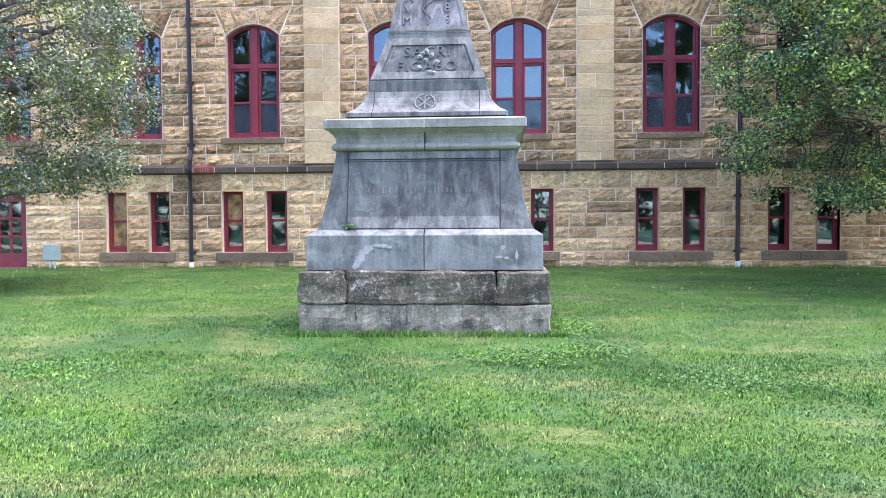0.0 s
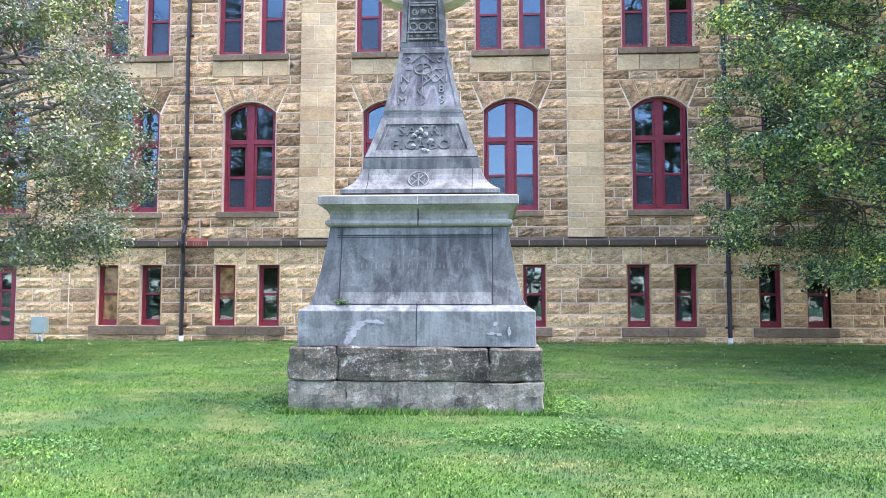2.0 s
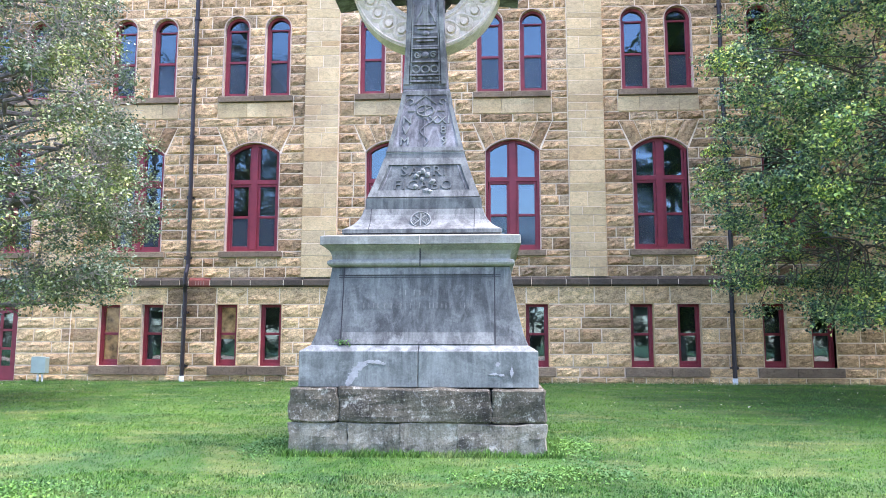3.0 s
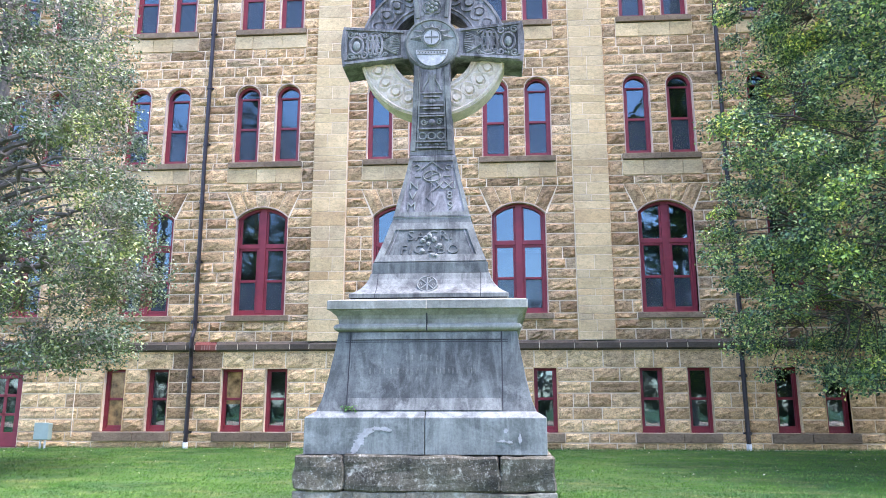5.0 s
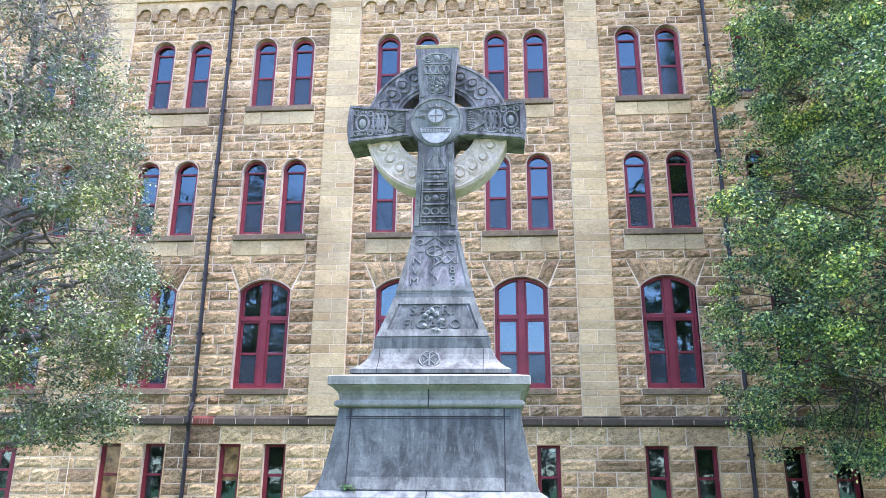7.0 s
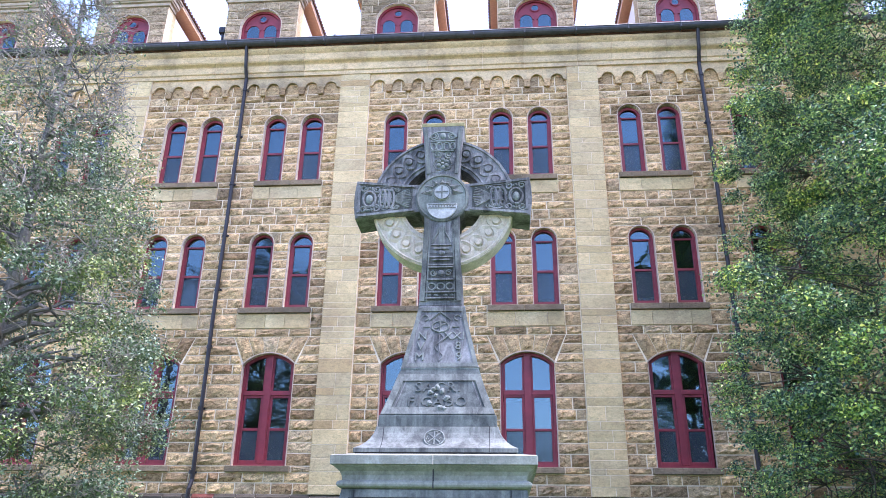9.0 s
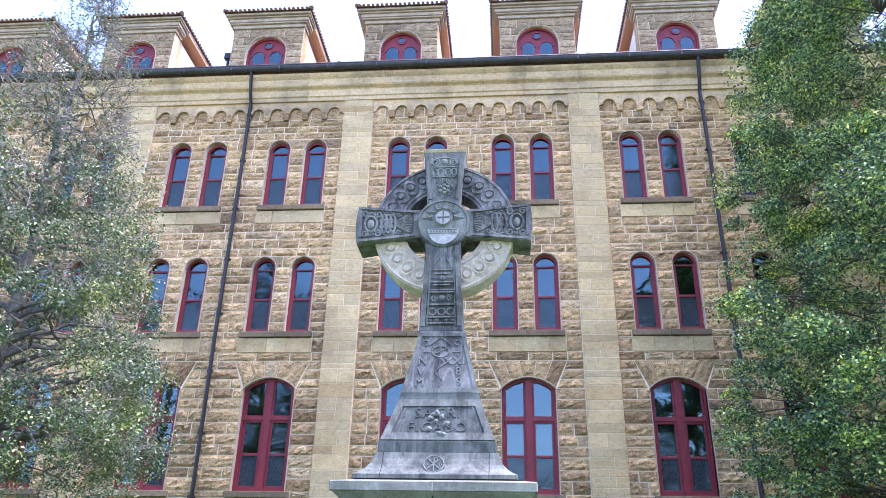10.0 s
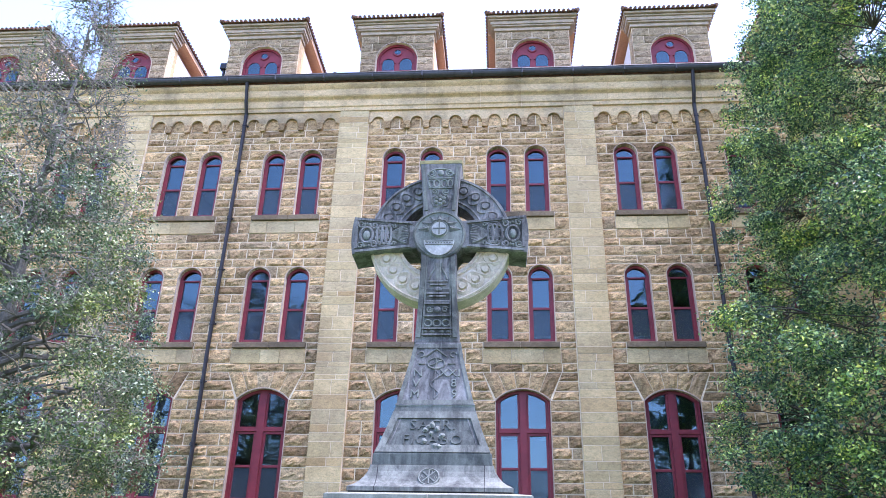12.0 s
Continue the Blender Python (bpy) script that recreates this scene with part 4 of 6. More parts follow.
def lawn_material(name, blade):
    m, nt, b = material(name)
    v = tex_coord(nt)
    patch = noise_tex(nt, v, 0.55, 6, 0.62, 0.5)
    mid = noise_tex(nt, v, 3.5, 6, 0.65)
    cool = noise_tex(nt, tex_coord(nt, (0.8, 1.3, 1)), 1.1, 6, 0.7, 0.8)
    straw = noise_tex(nt, tex_coord(nt, (0.8, 1.5, 1)), 0.85, 7, 0.72, 0.4)
    col = ramp(nt, patch, [(0.34, (0.035, 0.135, 0.018)), (0.5, (0.09, 0.245, 0.028)), (0.64, (0.165, 0.335, 0.045))])
    col = mix(nt, ramp(nt, mid, [(0.46, (0, 0, 0)), (0.70, (0.7, 0.7, 0.7))]), col, (0.22, 0.335, 0.08))
    col = mix(nt, ramp(nt, cool, [(0.48, (0, 0, 0)), (0.64, (0.6, 0.6, 0.6))]), col, (0.12, 0.265, 0.10))
    col = mix(nt, ramp(nt, straw, [(0.51, (0, 0, 0)), (0.66, (0.75, 0.75, 0.75))]), col, (0.38, 0.40, 0.15))
    if blade:
        col = mix(nt, 0.7, col, mix(nt, 1.0, col, ramp(nt, piece_random(nt, True), [(0.0, (0.16, 0.22, 0.2)), (0.3, (0.5, 0.6, 0.55)), (0.6, (1.0, 1.0, 1.0)), (0.88, (1.5, 1.4, 1.5)), (0.97, (2.2, 1.8, 2.0)), (1.0, (2.8, 2.1, 2.4))]), "MULTIPLY"))
    else:
        fine = noise_tex(nt, tex_coord(nt, (60, 25, 25)), 1.0, 6, 0.75)
        col = mix(nt, 0.8, col, mix(nt, 1.0, col, ramp(nt, fine, [(0.3, (0.35, 0.4, 0.3)), (0.7, (1.25, 1.25, 1.1))]), "MULTIPLY"))
        # evenly darkened, with the shadow among the blades put into the colour
        col = mix(nt, 1.0, col, (0.62, 0.66, 0.60), "MULTIPLY")
        bump(nt, b, fine, 0.8, 0.03)
    nt.links.new(mix(nt, 1.0, col, (0.685, 0.715, 0.65), "MULTIPLY"), b.inputs["Base Color"])
    b.inputs["Roughness"].default_value = 0.62
    b.inputs["Specular IOR Level"].default_value = 0.3
    return m


lawn_mat, blade_mat = lawn_material("lawn", False), lawn_material("grass_blades", True)
me = bpy.data.meshes.new("ground")
me.from_pydata(gv, [], gf)
for p in me.polygons:
    p.use_smooth = True
ground = tagged(linked("ground", me, lawn_mat), "mown green lawn with paler worn patches", "lawn", kind="structure")

# ---------------------------------------------------------------- the monument
MX = -0.02
mon = tagged(empty("celtic_cross_monument", (MX, 0, 0)), "tall weathered grey limestone Celtic cross monument on a tapering pedestal", "monument")


def tier(name, prof, mat, label="", n=1):
    """A square tier: profile rows of (half width, z)."""
    bm = bmesh.new()
    rings = []
    for h, z in prof:
        ring = []
        for sx, sy in ((-1, -1), (1, -1), (1, 1), (-1, 1)):
            ring.append(bm.verts.new((sx * h, sy * h, z)))
        rings.append(ring)
    for a, b in zip(rings, rings[1:]):
        for k in range(4):
            bm.faces.new((a[k], a[(k + 1) % 4], b[(k + 1) % 4], b[k]))
    bm.faces.new(rings[0][::-1])
    bm.faces.new(rings[-1])
    ed = [e for e in bm.edges if abs(e.verts[0].co.z - e.verts[1].co.z) > 1e-3]
    bmesh.ops.bevel(bm, geom=ed, offset=0.012, segments=2, affect="EDGES", profile=0.5)
    return part(name, bm, mat, mon, label)


def rough_stone(x0, x1, y0, y1, z0, z1, seed, name="footing_stone", amp=0.035, edge=0.035):
    bm = bmesh.new()
    box(bm, x0, x1, y0, y1, z0, z1, edge)
    bmesh.ops.subdivide_edges(bm, edges=[e for e in bm.edges if e.calc_length() > 0.2], cuts=5, use_grid_fill=True)
    for v in bm.verts:
        c = v.co
        n = noise.noise_vector((c.x * 3.1 + seed, c.y * 3.1, c.z * 4.2)) + 0.6 * noise.noise_vector((c.x * 9 + seed, c.y * 9, c.z * 11))
        v.co += n * amp
    for f in bm.faces:
        f.smooth = False
    return part(name, bm, mon_rough if z0 > 0 else mon_rough_low, mon)


for (z0, z1, cuts, hw) in ((-0.12, 0.295, (-1.33, -0.72, -0.18, 0.42, 1.33), 1.33), (0.305, 0.655, (-1.34, -0.82, 0.77, 1.33), 1.34)):
    for k, (a, b) in enumerate(zip(cuts, cuts[1:])):
        j = 0.0 if z0 > 0 else -0.004
        rough_stone(a + j, b - j, -hw + 0.01, -0.02, z0, z1, 11 * k + z0 * 7, amp=0.028 if z0 > 0 else 0.024, edge=0.02 if z0 > 0 else 0.01)
        rough_stone(a + 0.006, b - 0.006, 0.02, hw - 0.01, z0, z1, 50 + 13 * k + z0 * 7)
part("footing_core", boxed(-1.2, 1.2, -1.2, 1.2, -0.1, 0.64), joint_dark, mon)

# plinth in two blocks with a sloped top
for a, b in ((-1.262, 0.002), (0.010, 1.262)):
    bm = bmesh.new()
    lo, hi = (a, b)
    e0 = 1.16 / 1.262
    pts = [(lo, -1.262, 0.66), (hi, -1.262, 0.66), (hi, 1.262, 0.66), (lo, 1.262, 0.66)]
    mid = [(x, y, 1.035) for x, y, _ in pts]
    tx = lambda x: x * e0 if abs(x) > 0.1 else x
    top = [(tx(x), y * e0, 1.10) for x, y, _ in pts]
    rings = [[bm.verts.new(c) for c in r] for r in (pts, mid, top)]
    for r, q in zip(rings, rings[1:]):
        for k in range(4):
            bm.faces.new((r[k], r[(k + 1) % 4], q[(k + 1) % 4], q[k]))
    bm.faces.new(rings[0][::-1])
    bm.faces.new(rings[-1])
    bmesh.ops.bevel(bm, geom=bm.edges[:], offset=0.008, segments=2, affect="EDGES", profile=0.5)
    pb = part("plinth_block", bm, mon_pale, mon)
part("plinth_core", boxed(-1.15, 1.15, -1.15, 1.15, 0.64, 1.08), joint_dark, mon)

# scaled spalls: ragged pale patches where the plinth face has flaked
flake_mat = plain("fresh_flaked_stone", (0.36, 0.36, 0.335), 0.9, 0, 0.3, 14, 0.5)


def flake(cx, cz, w, h, seed, lean=0.0, n=34):
    bm = bmesh.new()
    pts = []
    for k in range(n):
        a = 2 * math.pi * k / n
        r = 0.45 + 0.55 * abs(noise.noise((math.cos(a) * 2.9 + seed, math.sin(a) * 2.9, seed * 0.7))) * 1.7
        x, z = w * r * math.cos(a), h * r * math.sin(a)
        pts.append((cx + x + lean * z, cz + z))
    extrude_outline(bm, pts, -1.2655 - 0.0006 * seed, -1.25)
    part("flaked_patch", bm, flake_mat, mon, "pale flaked scar in the stone")


for cx, cz, w, h, sd, lean in ((-0.71, 0.73, 0.05, 0.08, 1.3, 0.5), (-0.675, 0.79, 0.055, 0.07, 2.2, 0.4), (-0.63, 0.86, 0.06, 0.055, 2.9, 0.9), (-0.585, 0.905, 0.045, 0.03, 3.7, 0.3), (-0.50, 0.925, 0.06, 0.02, 4.4, 0.0),
                               (-0.42, 0.92, 0.05, 0.022, 7.4, 0.0), (-0.36, 0.905, 0.03, 0.016, 6.1, 0.0), (0.84, 0.90, 0.026, 0.026, 5.1, 0.0), (0.80, 0.80, 0.045, 0.014, 8.1, 0.2), (0.88, 0.79, 0.03, 0.016, 8.8, 0.4), (0.985, 0.82, 0.018, 0.05, 9.6, 0.0)):
    flake(cx, cz, w * 1.4, h * 1.35, sd, lean)

# battered die with three-part joints, grooves and a sunk panel
DIE = [(1.165, 1.10), (1.125, 1.20), (1.095, 1.32), (1.065, 1.46), (1.035, 1.62), (1.005, 1.80), (0.985, 1.95)]


def die_half(z):
    for (h0, z0), (h1, z1) in zip(DIE, DIE[1:]):
        if z <= z1:
            return h0 + (h1 - h0) * (z - z0) / (z1 - z0)
    return DIE[-1][0]


die = tier("die", DIE, mon_die)


def on_die(bm, x0, x1, z0, z1, proud, back=0.05):
    n = max(1, int((z1 - z0) / 0.06))
    rows = []
    for k in range(n + 1):
        z = z0 + (z1 - z0) * k / n
        h = die_half(z)
        rows.append([bm.verts.new(c) for c in ((x0, -h - proud, z), (x1, -h - proud, z), (x1, -h + back, z), (x0, -h + back, z))])
    for a, b in zip(rows, rows[1:]):
        for k in range(4):
            bm.faces.new((a[k], a[(k + 1) % 4], b[(k + 1) % 4], b[k]))
    bm.faces.new(rows[0][::-1])
    bm.faces.new(rows[-1])


for x in (-0.845, 0.815):
    bm = bmesh.new()
    on_die(bm, x - 0.006, x + 0.006, 1.105, 1.95, 0.002)
    part("open_joint", bm, joint_dark, die)
for z, zz in ((1.835, 1.843), (1.858, 1.866)):
    bm = bmesh.new()
    on_die(bm, -0.90, 0.88, z, zz, 0.002)
    part("groove", bm, joint_dark, die)
for x0, x1, z0, z1 in ((-0.83, 0.80, 1.868, 1.945), (-0.83, 0.80, 1.11, 1.235)):
    bm = bmesh.new()
    on_die(bm, x0, x1, z0, z1, 0.010)
    part("rail", bm, mon_grey, die)
# the worn inscription: unreadable raised strokes
r2 = random.Random(9)
for zc, x0, x1, hh in ((1.525, -0.62, 0.56, 0.032), (1.665, -0.28, 0.26, 0.028)):
    x = x0
    while x < x1:
        w = r2.choice((0.02, 0.03, 0.034))
        if r2.random() < 0.86:
            bm = bmesh.new()
            on_die(bm, x, x + w * 0.5, zc - hh, zc + hh, 0.007)
            part("worn_stroke", bm, mon_grey, die)
        x += w + r2.choice((0.016, 0.022, 0.04))

# cornice: bed roll, cove, fascia and weathered top, in two stones
CPROF = [(0.985, 1.955), (1.00, 1.96), (1.025, 1.975), (1.035, 1.995), (1.03, 2.02), (1.01, 2.035), (0.985, 2.04), (0.985, 2.05), (0.99, 2.09), (1.01, 2.13), (1.05, 2.165), (1.065, 2.175), (1.07, 2.19), (1.10, 2.195), (1.10, 2.285), (1.085, 2.295), (0.86, 2.335)]
tier("cornice", CPROF, mon_buff)
part("open_joint", boxed(-0.005, 0.005, -1.1015, -1.08, 2.19, 2.29), mon_clean, mon)
part("open_joint", boxed(-0.006, 0.006, -1.037, -0.9, 1.96, 2.19), joint_dark, mon)

# flared foot of the shaft
foot = tier("shaft_foot", [(0.90, 2.345), (0.90, 2.39), (0.885, 2.40), (0.84, 2.425), (0.79, 2.465), (0.745, 2.52), (0.71, 2.585), (0.69, 2.655)], mon_grey)
part("shadow_joint", boxed(-0.88, 0.88, -0.88, 0.88, 2.325, 2.35), joint_dark, mon)
for x in (-0.60, 0.59):
    bm = bmesh.new()
    prof = [(0.904, 2.345), (0.904, 2.39), (0.888, 2.40), (0.843, 2.425), (0.793, 2.465), (0.748, 2.52), (0.713, 2.585), (0.693, 2.655)]
    rows = [[bm.verts.new((x + s, -h + d, z)) for s, d in ((-0.004, 0), (0.004, 0), (0.004, 0.06), (-0.004, 0.06))] for h, z in prof]
    for a, b in zip(rows, rows[1:]):
        for k in range(4):
            bm.faces.new((a[k], a[(k + 1) % 4], b[(k + 1) % 4], b[k]))
    part("open_joint", bm, joint_dark, foot)

# tapering shaft blocks
SHAFT = [(0.675, 2.66), (0.672, 2.78), (0.655, 2.80), (0.61, 2.92), (0.56, 3.06), (0.51, 3.22), (0.465, 3.37), (0.455, 3.42),
         (0.42, 3.58), (0.37, 3.80), (0.325, 4.0), (0.295, 4.18), (0.285, 4.22)]


def shaft_half(z):
    for (h0, z0), (h1, z1) in zip(SHAFT, SHAFT[1:]):
        if z <= z1:
            return h0 + (h1 - h0) * (z - z0) / (z1 - z0)
    return SHAFT[-1][0]


lower = tier("lower_shaft", [p for p in SHAFT if p[1] <= 3.38], mon_die)
upper = tier("upper_shaft", [(0.475, 3.385)] + [p for p in SHAFT if p[1] > 3.38], mon_dark)
part("mortar_joint", boxed(-0.468, 0.468, -0.468, 0.468, 3.365, 3.39), mon_pale, mon)


def frame_on_shaft(parent, z0, z1, inset, w, mat, proud):
    """A raised frame round a sunk panel on the front of the shaft."""
    bm = bmesh.new()
    n = 8
    for s in (-1, 1):
        rows = []
        for k in range(n + 1):
            z = z0 + (z1 - z0) * k / n
            h = shaft_half(z)
            a, b = s * (h - inset), s * (h - inset - w)
            rows.append([bm.verts.new((x, -h - d, z)) for x, d in ((a, proud), (b, proud), (b, -0.03), (a, -0.03))])
        for p, q in zip(rows, rows[1:]):
            for k in range(4):
                bm.faces.new((p[k], p[(k + 1) % 4], q[(k + 1) % 4], q[k]))
        bm.faces.new(rows[0])
        bm.faces.new(rows[-1])
    for za, zb in ((z0, z0 + w), (z1 - w, z1)):
        rows = []
        for z in (za, zb):
            h = shaft_half(z)
            e = h - inset - w
            rows.append([bm.verts.new((x, -h - d, z)) for x, d in ((-e, proud), (e, proud), (e, -0.03), (-e, -0.03))])
        for k in range(4):
            bm.faces.new((rows[0][k], rows[0][(k + 1) % 4], rows[1][(k + 1) % 4], rows[1][k]))
        bm.faces.new(rows[0])
        bm.faces.new(rows[1])
    bmesh.ops.recalc_face_normals(bm, faces=bm.faces[:])
    return part("panel_frame", bm, mat, parent)


frame_on_shaft(lower, 2.80, 3.30, 0.0, 0.085, mon_grey, 0.016)
frame_on_shaft(lower, 2.835, 3.265, 0.115, 0.012, mon_dark, 0.006)
frame_on_shaft(upper, 3.395, 4.19, 0.0, 0.05, mon_grey, 0.014)


def lettering(text, x, z, size, parent, mat, proud=0.009, align="CENTER"):
    """Raised letters, one mesh each word, laid on the sloping front of the shaft."""
    cu = bpy.data.curves.new("letters", "FONT")
    cu.body, cu.size, cu.extrude, cu.align_x = text, size, proud, align
    cu.resolution_u = 2
    cu.space_character = 1.12
    tmp = new("letters", cu)
    me = bpy.data.meshes.new_from_object(tmp.evaluated_get(bpy.context.evaluated_depsgraph_get()))
    bpy.data.objects.remove(tmp)
    h0, h1 = shaft_half(z), shaft_half(z + size * 0.7)
    tilt = math.degrees(math.atan2(size * 0.7, h0 - h1))
    return linked("letters", me, mat, parent, "raised carved capitals", pose(x, -h0 - 0.004, z, tilt, 0, 0))


bpy.context.view_layer.update()
lettering("SACRI", -0.01, 3.075, 0.185, lower, mon_die)
lettering("FICABO", -0.01, 2.895, 0.185, lower, mon_die)
for txt, x, z in (("N", -0.225, 3.755), ("XXI", 0.165, 3.755), ("V", -0.24, 3.615), ("8", 0.215, 3.615), ("M", -0.25, 3.475), ("9", 0.225, 3.475)):
    lettering(txt, x, z, 0.155 if txt != "XXI" else 0.145, upper, mon_pale, 0.013)


def relief(name, pts, r, parent, mat, closed=False):
    bm = bmesh.new()
    if closed:
        pts = list(pts) + [pts[0], pts[1]]
    tube(bm, pts, r, 5)
    return part(name, bm, mat, parent)


def on_front(x, z, d=0.0):
    return (x, -shaft_half(z) - d, z)


# lichened flower in the middle of the lettered panel
r2 = random.Random(4)
for cx, cz, rr in ((-0.02, 3.14, 0.06), (0.04, 3.09, 0.055), (-0.09, 3.07, 0.05), (0.1, 3.0, 0.06), (-0.1, 2.93, 0.05), (0.02, 2.88, 0.06), (0.07, 2.87, 0.05), (-0.06, 3.11, 0.055), (-0.02, 3.03, 0.04)):
    bm = bmesh.new()
    n = 9
    vs = []
    for k in range(n):
        a = 2 * math.pi * k / n
        q = 0.72 * rr * r2.uniform(0.6, 1.15)
        vs.append(bm.verts.new(on_front(cx + q * math.cos(a), cz + q * math.sin(a), 0.016)))
    c = bm.verts.new(on_front(cx, cz, 0.045))
    for k in range(n):
        bm.faces.new((vs[k], vs[(k + 1) % n], c))
    part("flower_petal", bm, mon_pale, lower, "pale lichened carved petal")
# worn staff with a twining band between the dates, and a ringed emblem under a gable above them
relief("staff", [on_front(-0.015, z, 0.002) for z in (3.46, 3.60, 3.74, 3.84)], 0.010, upper, mon_dark)
relief("twining_band", [on_front(-0.015 + 0.05 * math.sin(9.5 * t), 3.47 + 0.37 * t, 0.002) for t in [k / 22 for k in range(23)]], 0.013, upper, mon_dark)
relief("emblem_ring", [on_front(-0.01 + 0.105 * math.cos(2 * math.pi * k / 20), 3.93 + 0.075 * math.sin(2 * math.pi * k / 20), 0.003) for k in range(20)], 0.013, upper, mon_grey, True)
relief("emblem_stroke", [on_front(-0.01, z, 0.003) for z in (3.86, 3.93, 4.0)], 0.012, upper, mon_grey)
relief("emblem_stroke", [on_front(-0.01 + x, 3.935 + 0.03 * math.sin(26 * x), 0.003) for x in (-0.07, -0.035, 0.0, 0.035, 0.07)], 0.011, upper, mon_grey)
for s in (-1, 1):
    relief("gable_stroke", [on_front(-0.01 + s * 0.13, 4.02, 0.003), on_front(-0.01 + s * 0.07, 4.07, 0.003), on_front(-0.01, 4.13, 0.003)], 0.013, upper, mon_grey)
    relief("side_bar", [on_front(s * 0.14, 3.925, 0.003), on_front(s * 0.22, 3.925, 0.003)], 0.011, upper, mon_grey)
    relief("knotwork", [on_front(s * (0.20 + 0.04 * math.cos(a)), 4.05 + 0.035 * math.sin(a), 0.003) for a in [0.6 * k for k in range(9)]], 0.011, upper, mon_grey)

# round chi-rho medallion on the foot
med = empty("medallion")
med.parent = mon
med.matrix_basis = pose(-0.02, -0.765, 2.505, 90 - 32, 0, 0)
bm = bmesh.new()
bmesh.ops.create_cone(bm, cap_ends=True, segments=24, radius1=0.125, radius2=0.118, depth=0.03)
disc = part("disc", bm, mon_die, med)
bm = bmesh.new()
for k in range(24):
    a, b = 2 * math.pi * k / 24, 2 * math.pi * (k + 1) / 24
    tube(bm, [(0.112 * math.cos(a), 0.112 * math.sin(a), 0.017), (0.112 * math.cos(b), 0.112 * math.sin(b), 0.017)], 0.01, 4)
part("rim", bm, mon_pale, med)
bm = bmesh.new()
for a in (math.pi / 2, math.pi / 4, 3 * math.pi / 4):
    c, s = math.cos(a) * 0.095, math.sin(a) * 0.095
    tube(bm, [(-c, -s, 0.017), (c, s, 0.017)], 0.011, 5)
tube(bm, [(0, 0.095, 0.017), (0.035, 0.085, 0.017), (0.04, 0.055, 0.017), (0.0, 0.04, 0.017)], 0.009, 5)
for s in (-1, 1):
    tube(bm, [(s * 0.06, -0.02, 0.017), (s * 0.075, 0.02, 0.017), (s * 0.09, -0.02, 0.017)], 0.006, 4)
part("chi_rho", bm, mon_pale, med)

# ---- the cross
CX, CZ = -0.02, 5.745
YF, YBK = -0.27, 0.22


def flare(p0, p1, bow, n=6):
    """A slightly hollow edge from p0 to p1."""
    (x0, z0), (x1, z1) = p0, p1
    nx, nz = -(z1 - z0), (x1 - x0)
    ln = math.hypot(nx, nz)
    out = []
    for k in range(n + 1):
        t = k / n
        w = bow * 4 * t * (1 - t)
        out.append((x0 + (x1 - x0) * t + nx / ln * w, z0 + (z1 - z0) * t + nz / ln * w))
    return out


R_BOSS = 0.365
shaft_lo, shaft_hi, top_lo, top_hi, arm_in, arm_out = 0.282, 0.235, 0.232, 0.297, 0.205, 0.285
right = []
right += flare((shaft_lo, 4.225 - CZ), (shaft_hi, -math.sqrt(R_BOSS ** 2 - shaft_hi ** 2)), 0.012)
a0, a1 = math.atan2(-math.sqrt(R_BOSS ** 2 - shaft_hi ** 2), shaft_hi), math.atan2(-arm_in, math.sqrt(R_BOSS ** 2 - arm_in ** 2))
right += [(R_BOSS * math.cos(a0 + (a1 - a0) * k / 5), R_BOSS * math.sin(a0 + (a1 - a0) * k / 5)) for k in range(1, 5)]
right += flare((math.sqrt(R_BOSS ** 2 - arm_in ** 2), -arm_in), (1.165, -arm_out), 0.014)
right += flare((1.165, -arm_out), (1.165, arm_out), -0.028, 8)[1:-1]
right += flare((1.165, arm_out), (math.sqrt(R_BOSS ** 2 - arm_in ** 2), arm_in), 0.014)
a0, a1 = -a1, math.atan2(math.sqrt(R_BOSS ** 2 - top_lo ** 2), top_lo)
right += [(R_BOSS * math.cos(a0 + (a1 - a0) * k / 5), R_BOSS * math.sin(a0 + (a1 - a0) * k / 5)) for k in range(1, 5)]
right += flare((top_lo, math.sqrt(R_BOSS ** 2 - top_lo ** 2)), (top_hi, 6.89 - CZ), 0.01)
left = [(-x, z) for x, z in right[::-1]]
bm = bmesh.new()
outline = right + flare((top_hi, 6.89 - CZ), (-top_hi, 6.89 - CZ), -0.02, 6)[1:-1] + left
a = [bm.verts.new((x, YF, z)) for x, z in outline]
b = [bm.verts.new((x, YBK, z)) for x, z in outline]
fa = bm.faces.new(a)
fb = bm.faces.new(b[::-1])
for i in range(len(outline)):
    j = (i + 1) % len(outline)
    bm.faces.new((a[j], a[i], b[i], b[j]))
bmesh.ops.recalc_face_normals(bm, faces=bm.faces[:])
ed = [e for f in (fa, fb) for e in f.edges]
bmesh.ops.bevel(bm, geom=ed, offset=0.012, segments=2, affect="EDGES", profile=0.5)
bmesh.ops.triangulate(bm, faces=[f for f in bm.faces if len(f.verts) > 6])
cross = part("cross", bm, mon_dark, mon, "sooted grey cross with flared arms")
cross.location = (CX, 0, CZ)


def arc_pts(r, a0, a1, n):
    return [(r * math.cos(a0 + (a1 - a0) * k / n), r * math.sin(a0 + (a1 - a0) * k / n)) for k in range(n + 1)]


